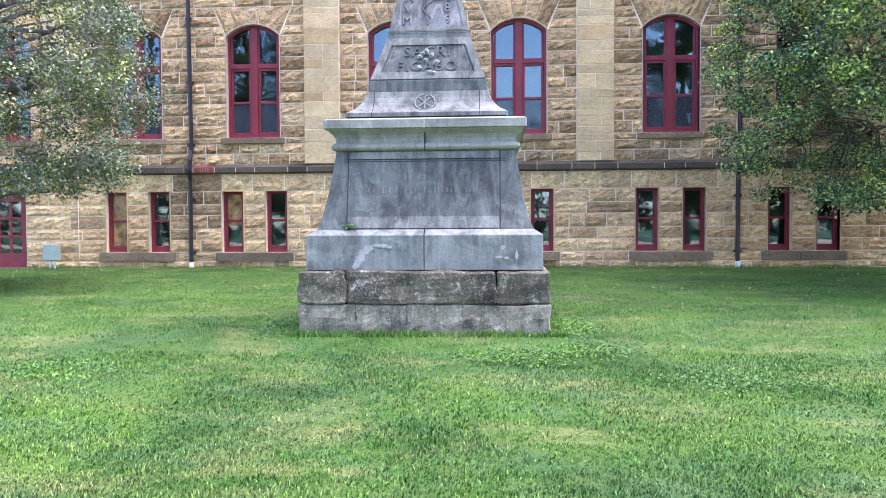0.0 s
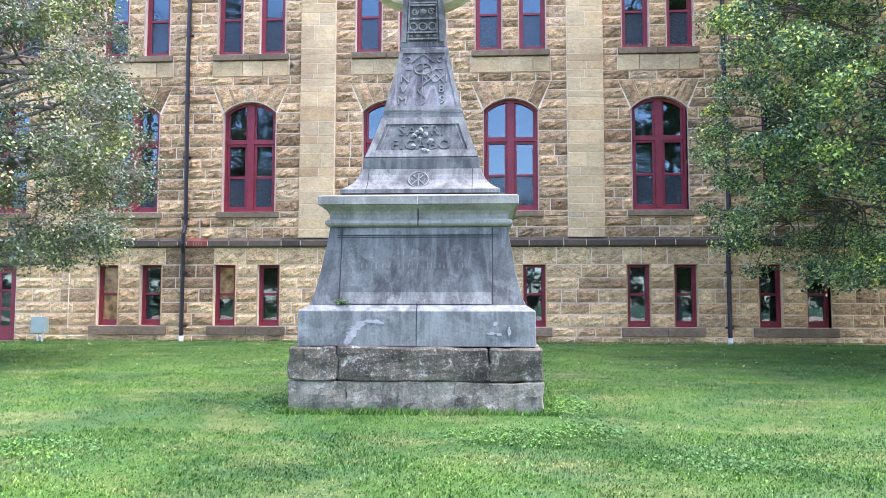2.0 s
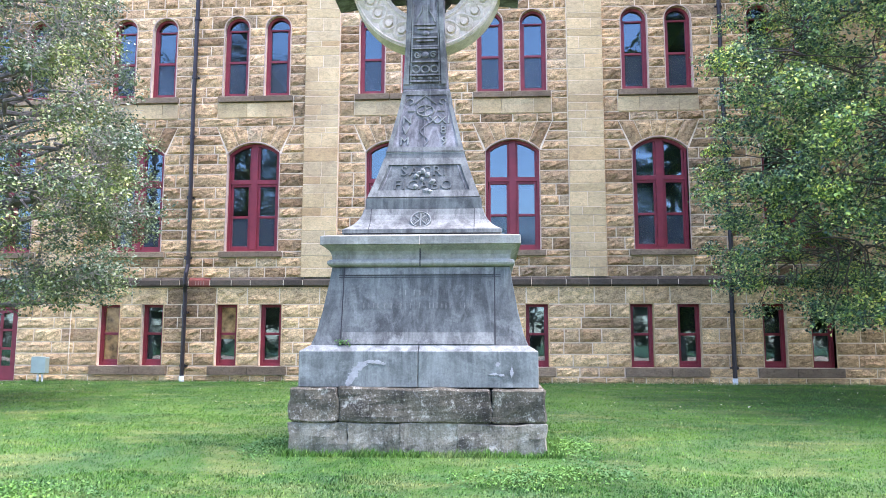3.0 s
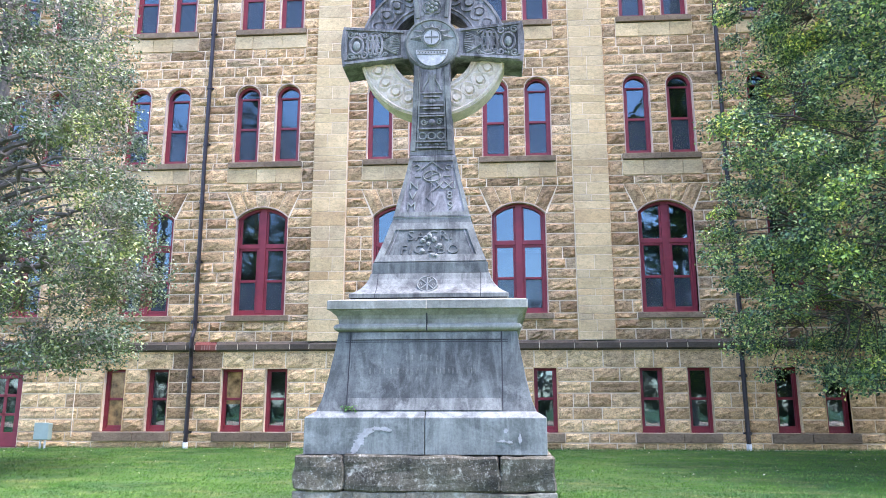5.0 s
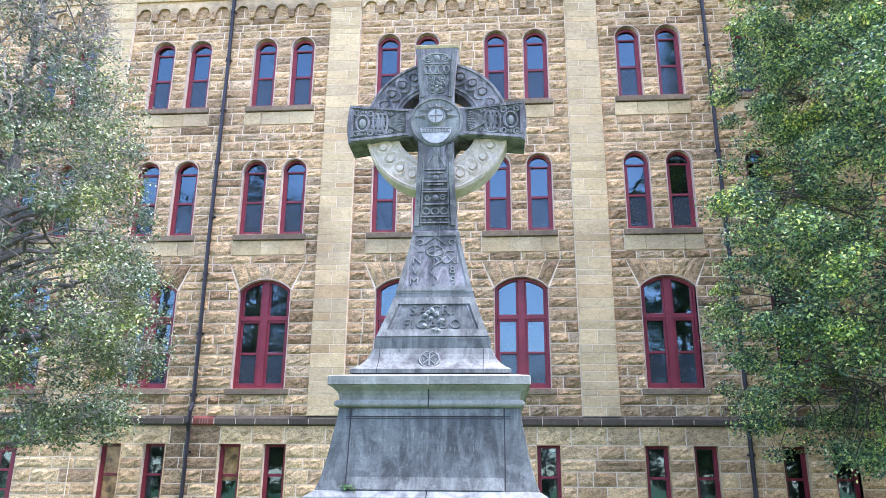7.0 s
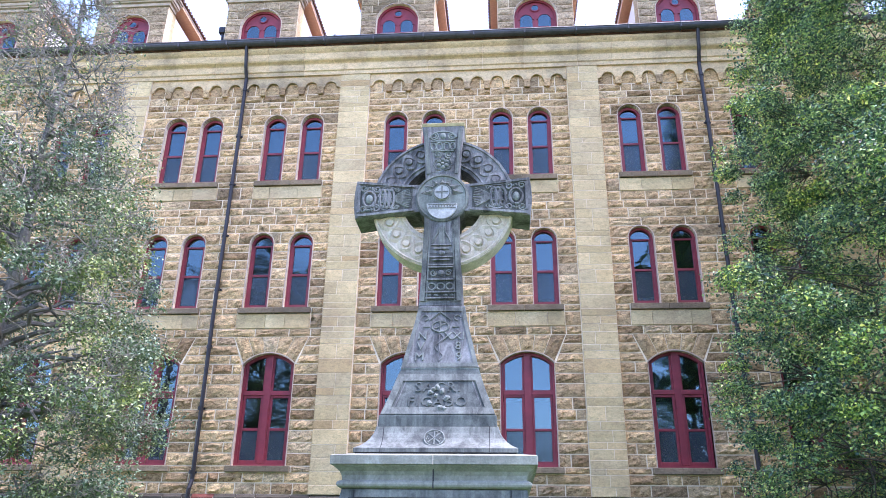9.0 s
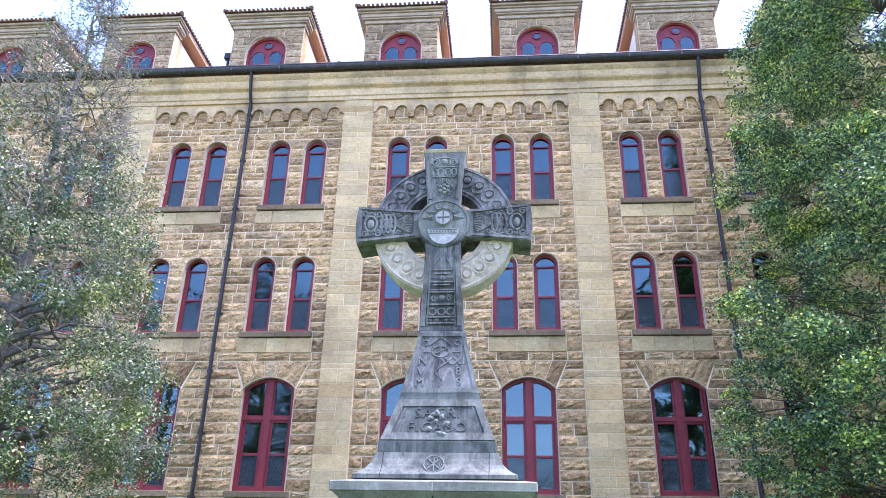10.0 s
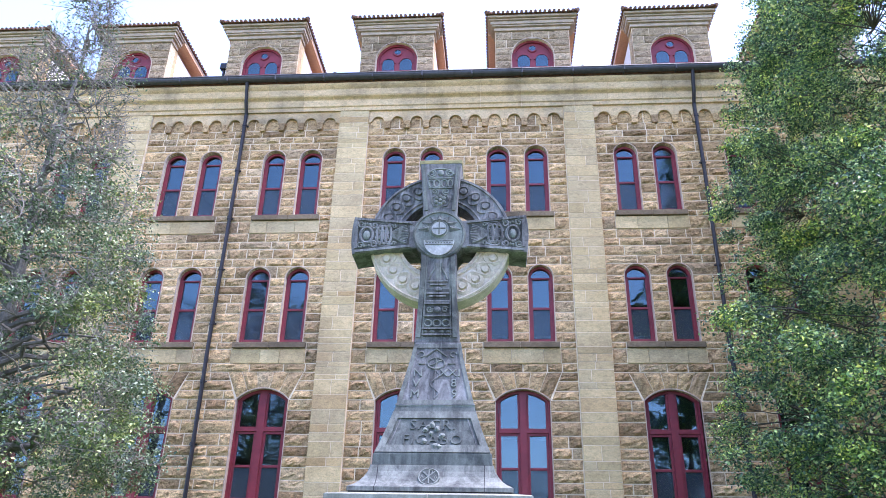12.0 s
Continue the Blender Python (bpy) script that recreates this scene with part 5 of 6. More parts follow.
# ring quadrants, the lower two clean and pale, with rope scroll and round studs
RY0, RY1 = -0.16, 0.14
for q in range(4):
    lowq = q in (2, 3)
    mat = mon_clean if lowq else mon_dark
    body = mon_clean if lowq else mon_dark
    m0 = math.pi / 2 * q
    g0 = 0.26
    a0, a1 = m0 + g0, m0 + math.pi / 2 - g0
    bm = bmesh.new()
    strip_between(bm, arc_pts(0.965, m0 + 0.20, m0 + math.pi / 2 - 0.20, 18), arc_pts(0.545, m0 + 0.36, m0 + math.pi / 2 - 0.36, 18), RY0, RY1)
    seg = part("ring_quadrant", bm, body, cross, "pale clean ring quadrant with carved scroll" if lowq else "grey ring quadrant with carved scroll")
    for r in (0.935, 0.60):
        relief("border_roll", [(x, RY0 - 0.004, z) for x, z in arc_pts(r, a0 + (0.14 if r < 0.7 else 0), a1 - (0.14 if r < 0.7 else 0), 14)], 0.018, seg, mat)
    ncoil = 4
    for ph in (0, math.pi):
        pts = []
        for k in range(41):
            t = k / 40
            an = a0 + 0.03 + (a1 - a0 - 0.06) * t
            sn = math.sin(ph + t * ncoil * math.pi)
            r = 0.768 + 0.105 * math.copysign(abs(sn) ** 0.75, sn)
            pts.append((r * math.cos(an), RY0 + 0.014, r * math.sin(an)))
        relief("scroll_band", pts, 0.038, seg, mat)
    for k in range(ncoil):
        an = a0 + 0.03 + (a1 - a0 - 0.06) * (k + 0.5 - 0.0) / ncoil
        bm = bmesh.new()
        bmesh.ops.create_cone(bm, cap_ends=True, segments=14, radius1=0.054, radius2=0.044, depth=0.044, matrix=Matrix.Translation((0.775 * math.cos(an), RY0 - 0.012, 0.775 * math.sin(an))) @ Matrix.Rotation(math.pi / 2, 4, "X"))
        part("stud", bm, mat, seg)

# carved central boss: host disc with rays over a bowl
relief("boss_roll", [((R_BOSS - 0.03) * math.cos(2 * math.pi * k / 32), YF - 0.004, (R_BOSS - 0.03) * math.sin(2 * math.pi * k / 32)) for k in range(32)], 0.024, cross, mon_grey, True)
bm = bmesh.new()
bmesh.ops.create_cone(bm, cap_ends=True, segments=40, radius1=0.325, radius2=0.32, depth=0.02, matrix=Matrix.Translation((0, YF, 0)) @ Matrix.Rotation(math.pi / 2, 4, "X"))
part("boss_disc", bm, mon_pale, cross, "paler worn round boss")
for an in (0.15, 0.60, 1.08, 1.57, 2.06, 2.54, 2.99):
    c, s = math.cos(an), math.sin(an)
    tip = (0.285 * c, 0.03 + 0.26 * s)
    bm = bmesh.new()
    tri = [(0.13 * c - 0.055 * s, 0.068 + 0.13 * s + 0.055 * c), (0.13 * c + 0.055 * s, 0.068 + 0.13 * s - 0.055 * c), tip]
    base_v = [bm.verts.new((x, YF - 0.009, z)) for x, z in tri]
    mid_v = bm.verts.new((0.16 * c, YF - 0.04, 0.06 + 0.16 * s))
    for k in range(3):
        bm.faces.new((base_v[k], base_v[(k + 1) % 3], mid_v))
    bmesh.ops.recalc_face_normals(bm, faces=bm.faces[:])
    ray = part("sun_ray", bm, mon_grey, cross)
    bm = bmesh.new()
    for k in (0, 1):
        tube(bm, [(tri[k][0], YF - 0.009, tri[k][1]), (tip[0], YF - 0.009, tip[1])], 0.008, 4)
    part("incised_edge", bm, mon_dark, ray)
bm = bmesh.new()
bmesh.ops.create_cone(bm, cap_ends=True, segments=28, radius1=0.122, radius2=0.112, depth=0.05, matrix=Matrix.Translation((0, YF - 0.02, 0.068)) @ Matrix.Rotation(math.pi / 2, 4, "X"))
host = part("host_disc", bm, mon_white, cross, "near-white carved disc")
bm = bmesh.new()
box(bm, -0.085, 0.085, YF - 0.053, YF - 0.035, 0.060, 0.076)
box(bm, -0.008, 0.008, YF - 0.0535, YF - 0.035, -0.02, 0.155)
part("small_cross", bm, mon_grey, host)
relief("host_rim", [(0.108 * math.cos(2 * math.pi * k / 24), YF - 0.046, 0.068 + 0.108 * math.sin(2 * math.pi * k / 24)) for k in range(24)], 0.008, host, mon_grey, True)
bm = bmesh.new()
sh = [(-0.205, -0.10)] + [(-0.205 * math.cos(math.pi * k / 14), -0.10 - 0.225 * math.sin(math.pi * k / 14)) for k in range(1, 14)] + [(0.205, -0.10)]
extrude_outline(bm, sh, YF - 0.034, YF + 0.01)
chal = part("bowl", bm, mon_white, cross, "pale carved chalice bowl")
for zz in (-0.115, -0.165):
    part("bowl_line", boxed(-0.185, 0.185, YF - 0.040, YF - 0.028, zz - 0.005, zz + 0.005), mon_grey, chal)
for k in range(9):
    part("bowl_bead", boxed(-0.165 + 0.038 * k, -0.147 + 0.038 * k, YF - 0.040, YF - 0.028, -0.148, -0.132), mon_grey, chal)

# dark flat plates on the arms, head and shaft stand in for sunk grounds
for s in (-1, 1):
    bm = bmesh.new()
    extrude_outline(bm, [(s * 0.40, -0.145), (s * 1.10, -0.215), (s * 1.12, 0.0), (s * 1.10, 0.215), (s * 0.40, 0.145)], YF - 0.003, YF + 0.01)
    part("ground_plate", bm, mon_black, cross, "near-black ground of the carving")
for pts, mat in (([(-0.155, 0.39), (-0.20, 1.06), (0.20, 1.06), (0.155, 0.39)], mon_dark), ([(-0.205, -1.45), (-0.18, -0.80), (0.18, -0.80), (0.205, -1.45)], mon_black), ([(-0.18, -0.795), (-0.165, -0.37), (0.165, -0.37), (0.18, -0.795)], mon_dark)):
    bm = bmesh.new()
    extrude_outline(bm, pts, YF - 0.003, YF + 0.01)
    part("ground_plate", bm, mat, cross, "dark ground of the carving")


def loop(cx, cz, rx, rz, r=0.018, mat=None, n=16, name="knotwork"):
    relief(name, [(cx + rx * math.cos(2 * math.pi * k / n), YF - 0.004, cz + rz * math.sin(2 * math.pi * k / n)) for k in range(n)], r, cross, mat or mon_grey, True)


def stroke(name, pts, r=0.016, mat=None):
    relief(name, [(x, YF - 0.005, z) for x, z in pts], r, cross, mat or mon_grey)


def strip(name, p, q, w, proud=0.022, mat=None):
    """A flat raised fillet from p to q."""
    (xa, za), (xb, zb) = p, q
    ln = math.hypot(xb - xa, zb - za)
    nx, nz = -(zb - za) / ln * w / 2, (xb - xa) / ln * w / 2
    bm = bmesh.new()
    extrude_outline(bm, [(xa - nx, za - nz), (xb - nx, zb - nz), (xb + nx, zb + nz), (xa + nx, za + nz)], YF - proud, YF + 0.005)
    part(name, bm, mat or mon_grey, cross)


def knob(x, z, rx, rz, depth, mat, name="boss_knob"):
    bm = bmesh.new()
    bmesh.ops.create_icosphere(bm, subdivisions=2, radius=1.0, matrix=Matrix.Translation((x, YF, z)) @ Matrix.Diagonal((rx, depth, rz, 1)))
    part(name, bm, mat, cross)


def spiral(cx, cz, r0, turns, start, s=1, r=0.013, mat=None):
    pts = []
    for k in range(int(10 * turns) + 1):
        a = start + s * 2 * math.pi * k / 10
        q = r0 * (1 - 0.75 * k / (10 * turns))
        pts.append((cx + q * math.cos(a), cz + q * math.sin(a)))
    stroke("spiral_scroll", pts, r, mat)


for s in (-1, 1):
    # frame of the arm
    for k in (-1, 1):
        strip("arm_fillet", (s * 0.37, k * 0.172), (s * 1.13, k * 0.246), 0.034, 0.022, mon_dark)
    strip("arm_fillet", (s * 1.122, -0.20), (s * 1.122, 0.20), 0.03, 0.022, mon_dark)
    # pale lozenge at the end in a wreath of leaves
    knob(s * 0.985, 0.0, 0.050, 0.070, 0.03, mon_pale, "lozenge_knob")
    loop(s * 0.985, 0.0, 0.085, 0.118, 0.020, mon_dark)
    for k in (-1, 1):
        spiral(s * 1.062, k * 0.160, 0.055, 1.3, 0.5 * k, s * k, 0.016, mon_grey)
        spiral(s * 0.885, k * 0.145, 0.055, 1.3, 2.6, -s * k, 0.016, mon_dark)
        for f in (-1, 0, 1):
            knob(s * (0.985 + 0.036 * f), k * (0.168 - 0.012 * abs(f)), 0.018, 0.026, 0.022, mon_grey, "leaf_knob")
    # knot of upright and level loops
    for x in (0.690, 0.745, 0.800):
        loop(s * x, 0.0, 0.040, 0.142, 0.019, mon_dark)
    for k in (-1, 1):
        loop(s * 0.745, k * 0.085, 0.095, 0.040, 0.017, mon_grey)
        loop(s * 0.745, k * 0.030, 0.060, 0.026, 0.015, mon_dark)
        stroke("tendril", [(s * 0.86, k * 0.03), (s * 0.84, k * 0.09), (s * 0.80, k * 0.16), (s * 0.74, k * 0.178), (s * 0.68, k * 0.165), (s * 0.62, k * 0.13)], 0.014, mon_dark)
        spiral(s * 0.61, k * 0.135, 0.034, 1.2, 0.0, s * k, 0.013, mon_grey)
    # leaf fan towards the boss
    for k in range(11):
        f = (k - 5) / 5
        stroke("leaf_blade", [(s * 0.665, 0.010 * f), (s * 0.60, 0.060 * f), (s * 0.51, 0.108 * f), (s * (0.412 + 0.03 * abs(f)), 0.135 * f)], 0.0135, mon_dark if k % 2 else mon_grey)
    # frames of the head and shaft
    strip("head_fillet", (s * 0.185, 0.36), (s * 0.238, 1.07), 0.045)
    strip("shaft_fillet", (s * 0.232, -1.46), (s * 0.190, -0.34), 0.055)
    strip("shaft_fillet", (s * 0.180, -1.46), (s * 0.150, -0.40), 0.018, 0.014)
    # head: scrolls under an arch, paired ovals, curls
    spiral(s * 0.125, 0.945, 0.062, 1.6, 1.2, s, 0.014, mon_pale)
    spiral(s * 0.075, 0.655, 0.055, 1.4, -1.2, -s, 0.013, mon_pale)
    loop(s * 0.052, 0.785, 0.042, 0.062, 0.015, mon_pale)
    loop(s * 0.132, 0.785, 0.036, 0.055, 0.014, mon_pale)
    # shaft: brackets and three rings
    stroke("bracket", [(s * 0.04, -0.43), (s * 0.05, -0.52), (s * 0.09, -0.58), (s * 0.12, -0.66)], 0.014)
    loop(s * 0.115, -1.265, 0.048, 0.045, 0.015)
    spiral(s * 0.10, -1.08, 0.045, 1.3, 0.4, s, 0.013)
    knob(s * 0.06, -1.38, 0.035, 0.022, 0.022, mon_grey)
    knob(s * 0.145, -1.38, 0.03, 0.022, 0.022, mon_grey)
stroke("arch_scroll", [(0.185 * math.cos(a), 0.925 + 0.10 * math.sin(a)) for a in [math.pi * k / 10 for k in range(11)]], 0.014, mon_pale)
knob(0, 0.955, 0.045, 0.055, 0.03, mon_pale)
strip("band", (-0.165, 0.868), (0.165, 0.868), 0.018, 0.02, mon_pale)
strip("band", (-0.155, 0.712), (0.155, 0.712), 0.016, 0.02, mon_pale)
for k in range(6):
    a = 2 * math.pi * k / 6 + 0.5
    knob(0.058 * math.cos(a), 0.52 + 0.058 * math.sin(a), 0.034, 0.034, 0.03, mon_pale, "petal")
knob(0, 0.52, 0.024, 0.024, 0.04, mon_white)
for k in (-1, 1):
    stroke("tendril", [(k * 0.03, 0.60), (k * 0.10, 0.57), (k * 0.125, 0.50), (k * 0.09, 0.43), (k * 0.03, 0.42)], 0.011)
for z, w in ((-0.69, 0.13), (-0.74, 0.10), (-0.86, 0.15), (-0.90, 0.11), (-0.97, 0.16), (-1.00, 0.165), (-1.17, 0.175), (-1.34, 0.19), (-1.42, 0.19)):
    strip("step_band", (-w, z), (w, z), 0.020, 0.026, mon_dark)
strip("stem", (0, -0.68), (0, -0.44), 0.07, 0.016)
loop(0, -1.265, 0.05, 0.045, 0.015)
knob(0, -1.08, 0.05, 0.045, 0.03, mon_dark)
knob(0, -0.80, 0.055, 0.04, 0.03, mon_dark)
moss = plain("ochre_lichen", (0.30, 0.26, 0.12), 0.95, 0, 0.3, 14, 0.5)
part("lichen_cap", boxed(-0.300, 0.300, YF - 0.004, YBK - 0.005, 1.105, 1.172, 0.01), moss, cross, "ochre lichen crust on the top")

# ---------------------------------------------------------------- trees


def leaf_material(name, stops, gloss=0.45):
    m, nt, b = material(name)
    out = nt.nodes["Material Output"]
    v = tex_coord(nt)
    col = ramp(nt, piece_random(nt, True), stops)
    patch = noise_tex(nt, v, 0.9, 4, 0.6)
    col = mix(nt, ramp(nt, patch, [(0.46, (0, 0, 0)), (0.62, (0.9, 0.9, 0.9))]), col, mix(nt, 1.0, col, (1.95, 1.65, 0.85), "MULTIPLY"))
    nt.links.new(col, b.inputs["Base Color"])
    b.inputs["Roughness"].default_value = gloss
    tl = nt.nodes.new("ShaderNodeBsdfTranslucent")
    nt.links.new(col, tl.inputs["Color"])
    mx = nt.nodes.new("ShaderNodeMixShader")
    mx.inputs[0].default_value = 0.2
    nt.links.new(b.outputs[0], mx.inputs[1])
    nt.links.new(tl.outputs[0], mx.inputs[2])
    nt.links.new(mx.outputs[0], out.inputs["Surface"])
    return m


# wide leaf-to-leaf range puts glints and dark gaps into the leaf colour
leaf_green = leaf_material("glossy_green_leaves", [(0.0, (0.015, 0.040, 0.030)), (0.35, (0.052, 0.122, 0.074)), (0.7, (0.20, 0.36, 0.155)), (0.9, (0.47, 0.62, 0.215)), (1.0, (0.82, 0.83, 0.37))], 0.32)
leaf_dark = leaf_material("dark_green_leaves", [(0.0, (0.012, 0.025, 0.010)), (0.6, (0.025, 0.045, 0.018)), (1.0, (0.05, 0.075, 0.03))])
leaf_grey = leaf_material("dusty_green_leaves", [(0.0, (0.032, 0.064, 0.035)), (0.5, (0.089, 0.150, 0.080)), (0.85, (0.183, 0.259, 0.148)), (1.0, (0.425, 0.491, 0.330))])
bark = plain("grey_bark", (0.15, 0.14, 0.125), 0.95, 0, 0.4, 14.0, 0.8, 0.15)
dark_bark = plain("dark_twig_bark", (0.09, 0.075, 0.06), 0.95, 0, 0.3, 10.0, 0.4, 0.15)
twig_mat = plain("pale_bare_twigs", (0.21, 0.195, 0.17), 0.9, 0, 0.3, 5.0, 0.2, 0.2)


def leaf_mesh(name, centres, normals, turns, sizes, aspect=0.58):
    """Pointed leaves, each folded a little along its midrib: six corners, four triangles."""
    n = len(centres)
    nrm = normals / np.linalg.norm(normals, axis=1, keepdims=True)
    ref = np.where(np.abs(nrm[:, 2:3]) < 0.9, np.array([[0, 0, 1.0]]), np.array([[1.0, 0, 0]]))
    a = np.cross(nrm, ref)
    a /= np.linalg.norm(a, axis=1, keepdims=True)
    b = np.cross(nrm, a)
    c, s = np.cos(turns)[:, None], np.sin(turns)[:, None]
    u, w = a * c + b * s, b * c - a * s
    L, W = sizes[:, None], sizes[:, None] * aspect
    fold = nrm * (W * 0.22)
    p0, p1 = centres - u * L * 0.5, centres + u * L * 0.5 - nrm * L * 0.12
    l0, r0 = centres + w * W * 0.5 + fold - u * L * 0.05, centres - w * W * 0.5 + fold - u * L * 0.05
    verts = np.stack([p0, r0, p1, l0], 1).reshape(-1, 3)
    idx = np.arange(n)[:, None] * 4
    tris = np.concatenate([idx + np.array([[0, 1, 2]]), idx + np.array([[0, 2, 3]])], 1).reshape(-1)
    me = bpy.data.meshes.new(name)
    me.vertices.add(len(verts))
    me.vertices.foreach_set("co", verts.astype(np.float32).ravel())
    me.loops.add(len(tris))
    me.loops.foreach_set("vertex_index", tris.astype(np.int32))
    me.polygons.add(len(tris) // 3)
    me.polygons.foreach_set("loop_start", np.arange(0, len(tris), 3, dtype=np.int32))
    me.update(calc_edges=True)
    return me


def build_tree(base, height, env, n_clumps, leaves, leaf_size, clump_r, seed, mat, label, trunk_r, twigs, twig_len, bare_above, shell=0.35, flat=0.6, wood=None, boughs=0, bough_r=1.0, limb_scale=0.36):
    """A tree: tapered trunk, limbs to the crown's clumps, twigs and single leaves. env(z): crown radius."""
    r = random.Random(seed)
    g = np.random.default_rng(seed)
    t = tagged(empty("tree", base), label, "tree")
    sway = [(0.25 * noise.noise((seed, k * 0.7, 0)), 0.25 * noise.noise((seed, 5, k * 0.7))) for k in range(13)]
    tp = [(sway[k][0] * k / 6, sway[k][1] * k / 6, -0.2 + (height * 0.93 + 0.2) * k / 12) for k in range(13)]
    bm = bmesh.new()
    tube(bm, tp, [trunk_r * (1.35 if k == 0 else 1.0) * (1 - k / 12.6) + 0.012 for k in range(13)], 10)
    part("trunk", bm, bark, t)

    def trunk_at(z):
        f = min(max((z + 0.2) / (height * 0.93 + 0.2) * 12, 0), 11.999)
        i = int(f)
        return Vector(tp[i]).lerp(Vector(tp[i + 1]), f - i)

    def in_crown(shell_from):
        """A random place in the crown, or None."""
        z = r.uniform(env[0][0], env[-1][0])
        rad = np.interp(z, [e[0] for e in env], [e[1] for e in env])
        if r.random() > (rad / max(e[1] for e in env)) ** 0.85 + 0.05:
            return None
        an = r.uniform(0, 2 * math.pi)
        lump = 0.97 + 0.28 * noise.noise((math.cos(an) * 1.6 + seed, math.sin(an) * 1.6, z * 0.45))
        d = rad * lump * math.sqrt(r.uniform(shell_from, 1.0))
        p = Vector((d * math.cos(an), d * math.sin(an), z))
        return None if base[1] + p.y > YW - 0.35 or (base[2] + z) < 1.2 else p

    def gather(count, shell_from, apart=0.0):
        out, tries = [], 0
        while len(out) < count and tries < 40000:
            tries += 1
            p = in_crown(shell_from)
            if p is not None and (not apart or all((p - q).length > apart for q in out)):
                out.append(p)
        return out

    if boughs:
        # leaf clumps sit on the upper outer domes of separate boughs, with dark hollows between them
        clumps = [Vector((p.x * 0.90, p.y * 0.90, p.z)) for p in gather(n_clumps // 3, 0.25)]
        heads = gather(boughs, 0.5, bough_r * 0.8)
        each = (n_clumps - len(clumps)) // max(1, len(heads))
        for h in heads:
            out = Vector((h.x, h.y, 0)).normalized()
            br = bough_r * r.uniform(0.7, 1.25)
            for _ in range(each):
                d = Vector((r.gauss(0, 1), r.gauss(0, 1), r.gauss(0, 1))).normalized() + out * 0.55 + Vector((0, 0, 0.35))
                d.normalize()
                q = h + Vector((d.x, d.y, d.z * 0.55 - 0.18 * (d.x * d.x + d.y * d.y))) * br
                if base[1] + q.y < YW - 0.4 and base[2] + q.z > 1.35:
                    clumps.append(q)
    else:
        clumps = gather(n_clumps, shell)
    # limbs gather neighbouring clumps
    n_limb = max(8, n_clumps // (6 if n_clumps > 200 else 14))
    seeds = sorted(r.sample(range(len(clumps)), n_limb))
    limbs = []
    for k in seeds:
        tip = clumps[k] * 0.74
        tip.z = clumps[k].z
        z0 = max(height * 0.10, min(tip.z - tip.xy.length * r.uniform(0.15, 0.5), height * 0.88))
        a = trunk_at(z0)
        pts = []
        for i in range(7):
            f = i / 6
            q = a.lerp(tip, f)
            q.z += math.sin(math.pi * f) * 0.10 * (tip - a).length * r.uniform(0.3, 1.0)
            q.x += 0.5 * noise.noise((k * 1.37, f * 4, 1)) * f * 2
            q.y += 0.5 * noise.noise((k * 1.37, 4, f * 4)) * f * 2
            q.z += 0.3 * noise.noise((k * 1.37, 9, f * 4)) * f * 2
            pts.append(q)
        r0 = (trunk_r * limb_scale * (1 - z0 / height) + 0.02) * (0.55 if wood else 1.0)
        bm = bmesh.new()
        tube(bm, pts, [r0 * (1 - 0.85 * i / 6) for i in range(7)], 6)
        part("limb", bm, wood or bark, t)
        limbs.append(pts)
    lp = [p for pts in limbs for p in pts[2:]]
    bm = bmesh.new()
    for c in clumps:
        q = min(lp, key=lambda p: (p - c).length_squared)
        mid = q.lerp(c, 0.5) + Vector((r.uniform(-0.22, 0.22), r.uniform(-0.22, 0.22), r.uniform(-0.1, 0.25)))
        tube(bm, [q, q.lerp(mid, 0.5) + Vector((r.uniform(-0.08, 0.08), r.uniform(-0.08, 0.08), 0.05)), mid, c], [0.018, 0.015, 0.011, 0.006], 4, False)
        for _ in range(twigs):
            d = Vector((r.gauss(0, 1), r.gauss(0, 1), r.gauss(0.1, 0.7))).normalized()
            out = Vector((c.x, c.y, 0))
            if out.length > 0.1:
                d = (d + out.normalized() * 0.6).normalized()
            s0 = mid.lerp(c, r.random())
            e = s0 + d * twig_len * r.uniform(0.5, 1.2)
            m1 = s0.lerp(e, 0.35) + Vector((r.uniform(-1, 1), r.uniform(-1, 1), r.uniform(-0.6, 1))) * 0.12 * twig_len
            m2 = s0.lerp(e, 0.7) + Vector((r.uniform(-1, 1), r.uniform(-1, 1), r.uniform(-0.4, 1))) * 0.16 * twig_len
            tube(bm, [s0, m1, m2, e], [0.009, 0.007, 0.005, 0.003], 3, False)
            side = (d + Vector((r.gauss(0, 0.6), r.gauss(0, 0.6), r.gauss(0.3, 0.5)))).normalized() * twig_len * 0.4
            tube(bm, [m1, m1 + side * 0.5 + Vector((0, 0, 0.03)), m1 + side], [0.006, 0.004, 0.0025], 3, False)
    tagged(part("twig_work", bm, wood or twig_mat, t, "many thin twigs"), kind="stuff")
    cs, ns, sz = [], [], []
    for c in clumps:
        k = leaves
        if c.z > bare_above:
            k = int(leaves * max(0.10, 1 - (c.z - bare_above) / 3.0))
        k = int(k * r.uniform(0.55, 1.3))
        rr = clump_r * r.uniform(0.7, 1.25)
        pts = g.normal(0, 1, (k, 3))
        pts /= np.linalg.norm(pts, axis=1, keepdims=True)
        pts *= (g.random((k, 1)) ** 0.45) * rr
        pts[:, 2] *= flat
        pts[:, 2] -= 0.10 * (pts[:, 0] ** 2 + pts[:, 1] ** 2) / rr
        cs.append(pts + np.array(c))
        nn = g.normal(0, 0.55, (k, 3)) + np.array([0, 0, 0.75]) + 0.5 * pts / rr
        ns.append(nn)
        sz.append(leaf_size * g.uniform(0.65, 1.3, k))
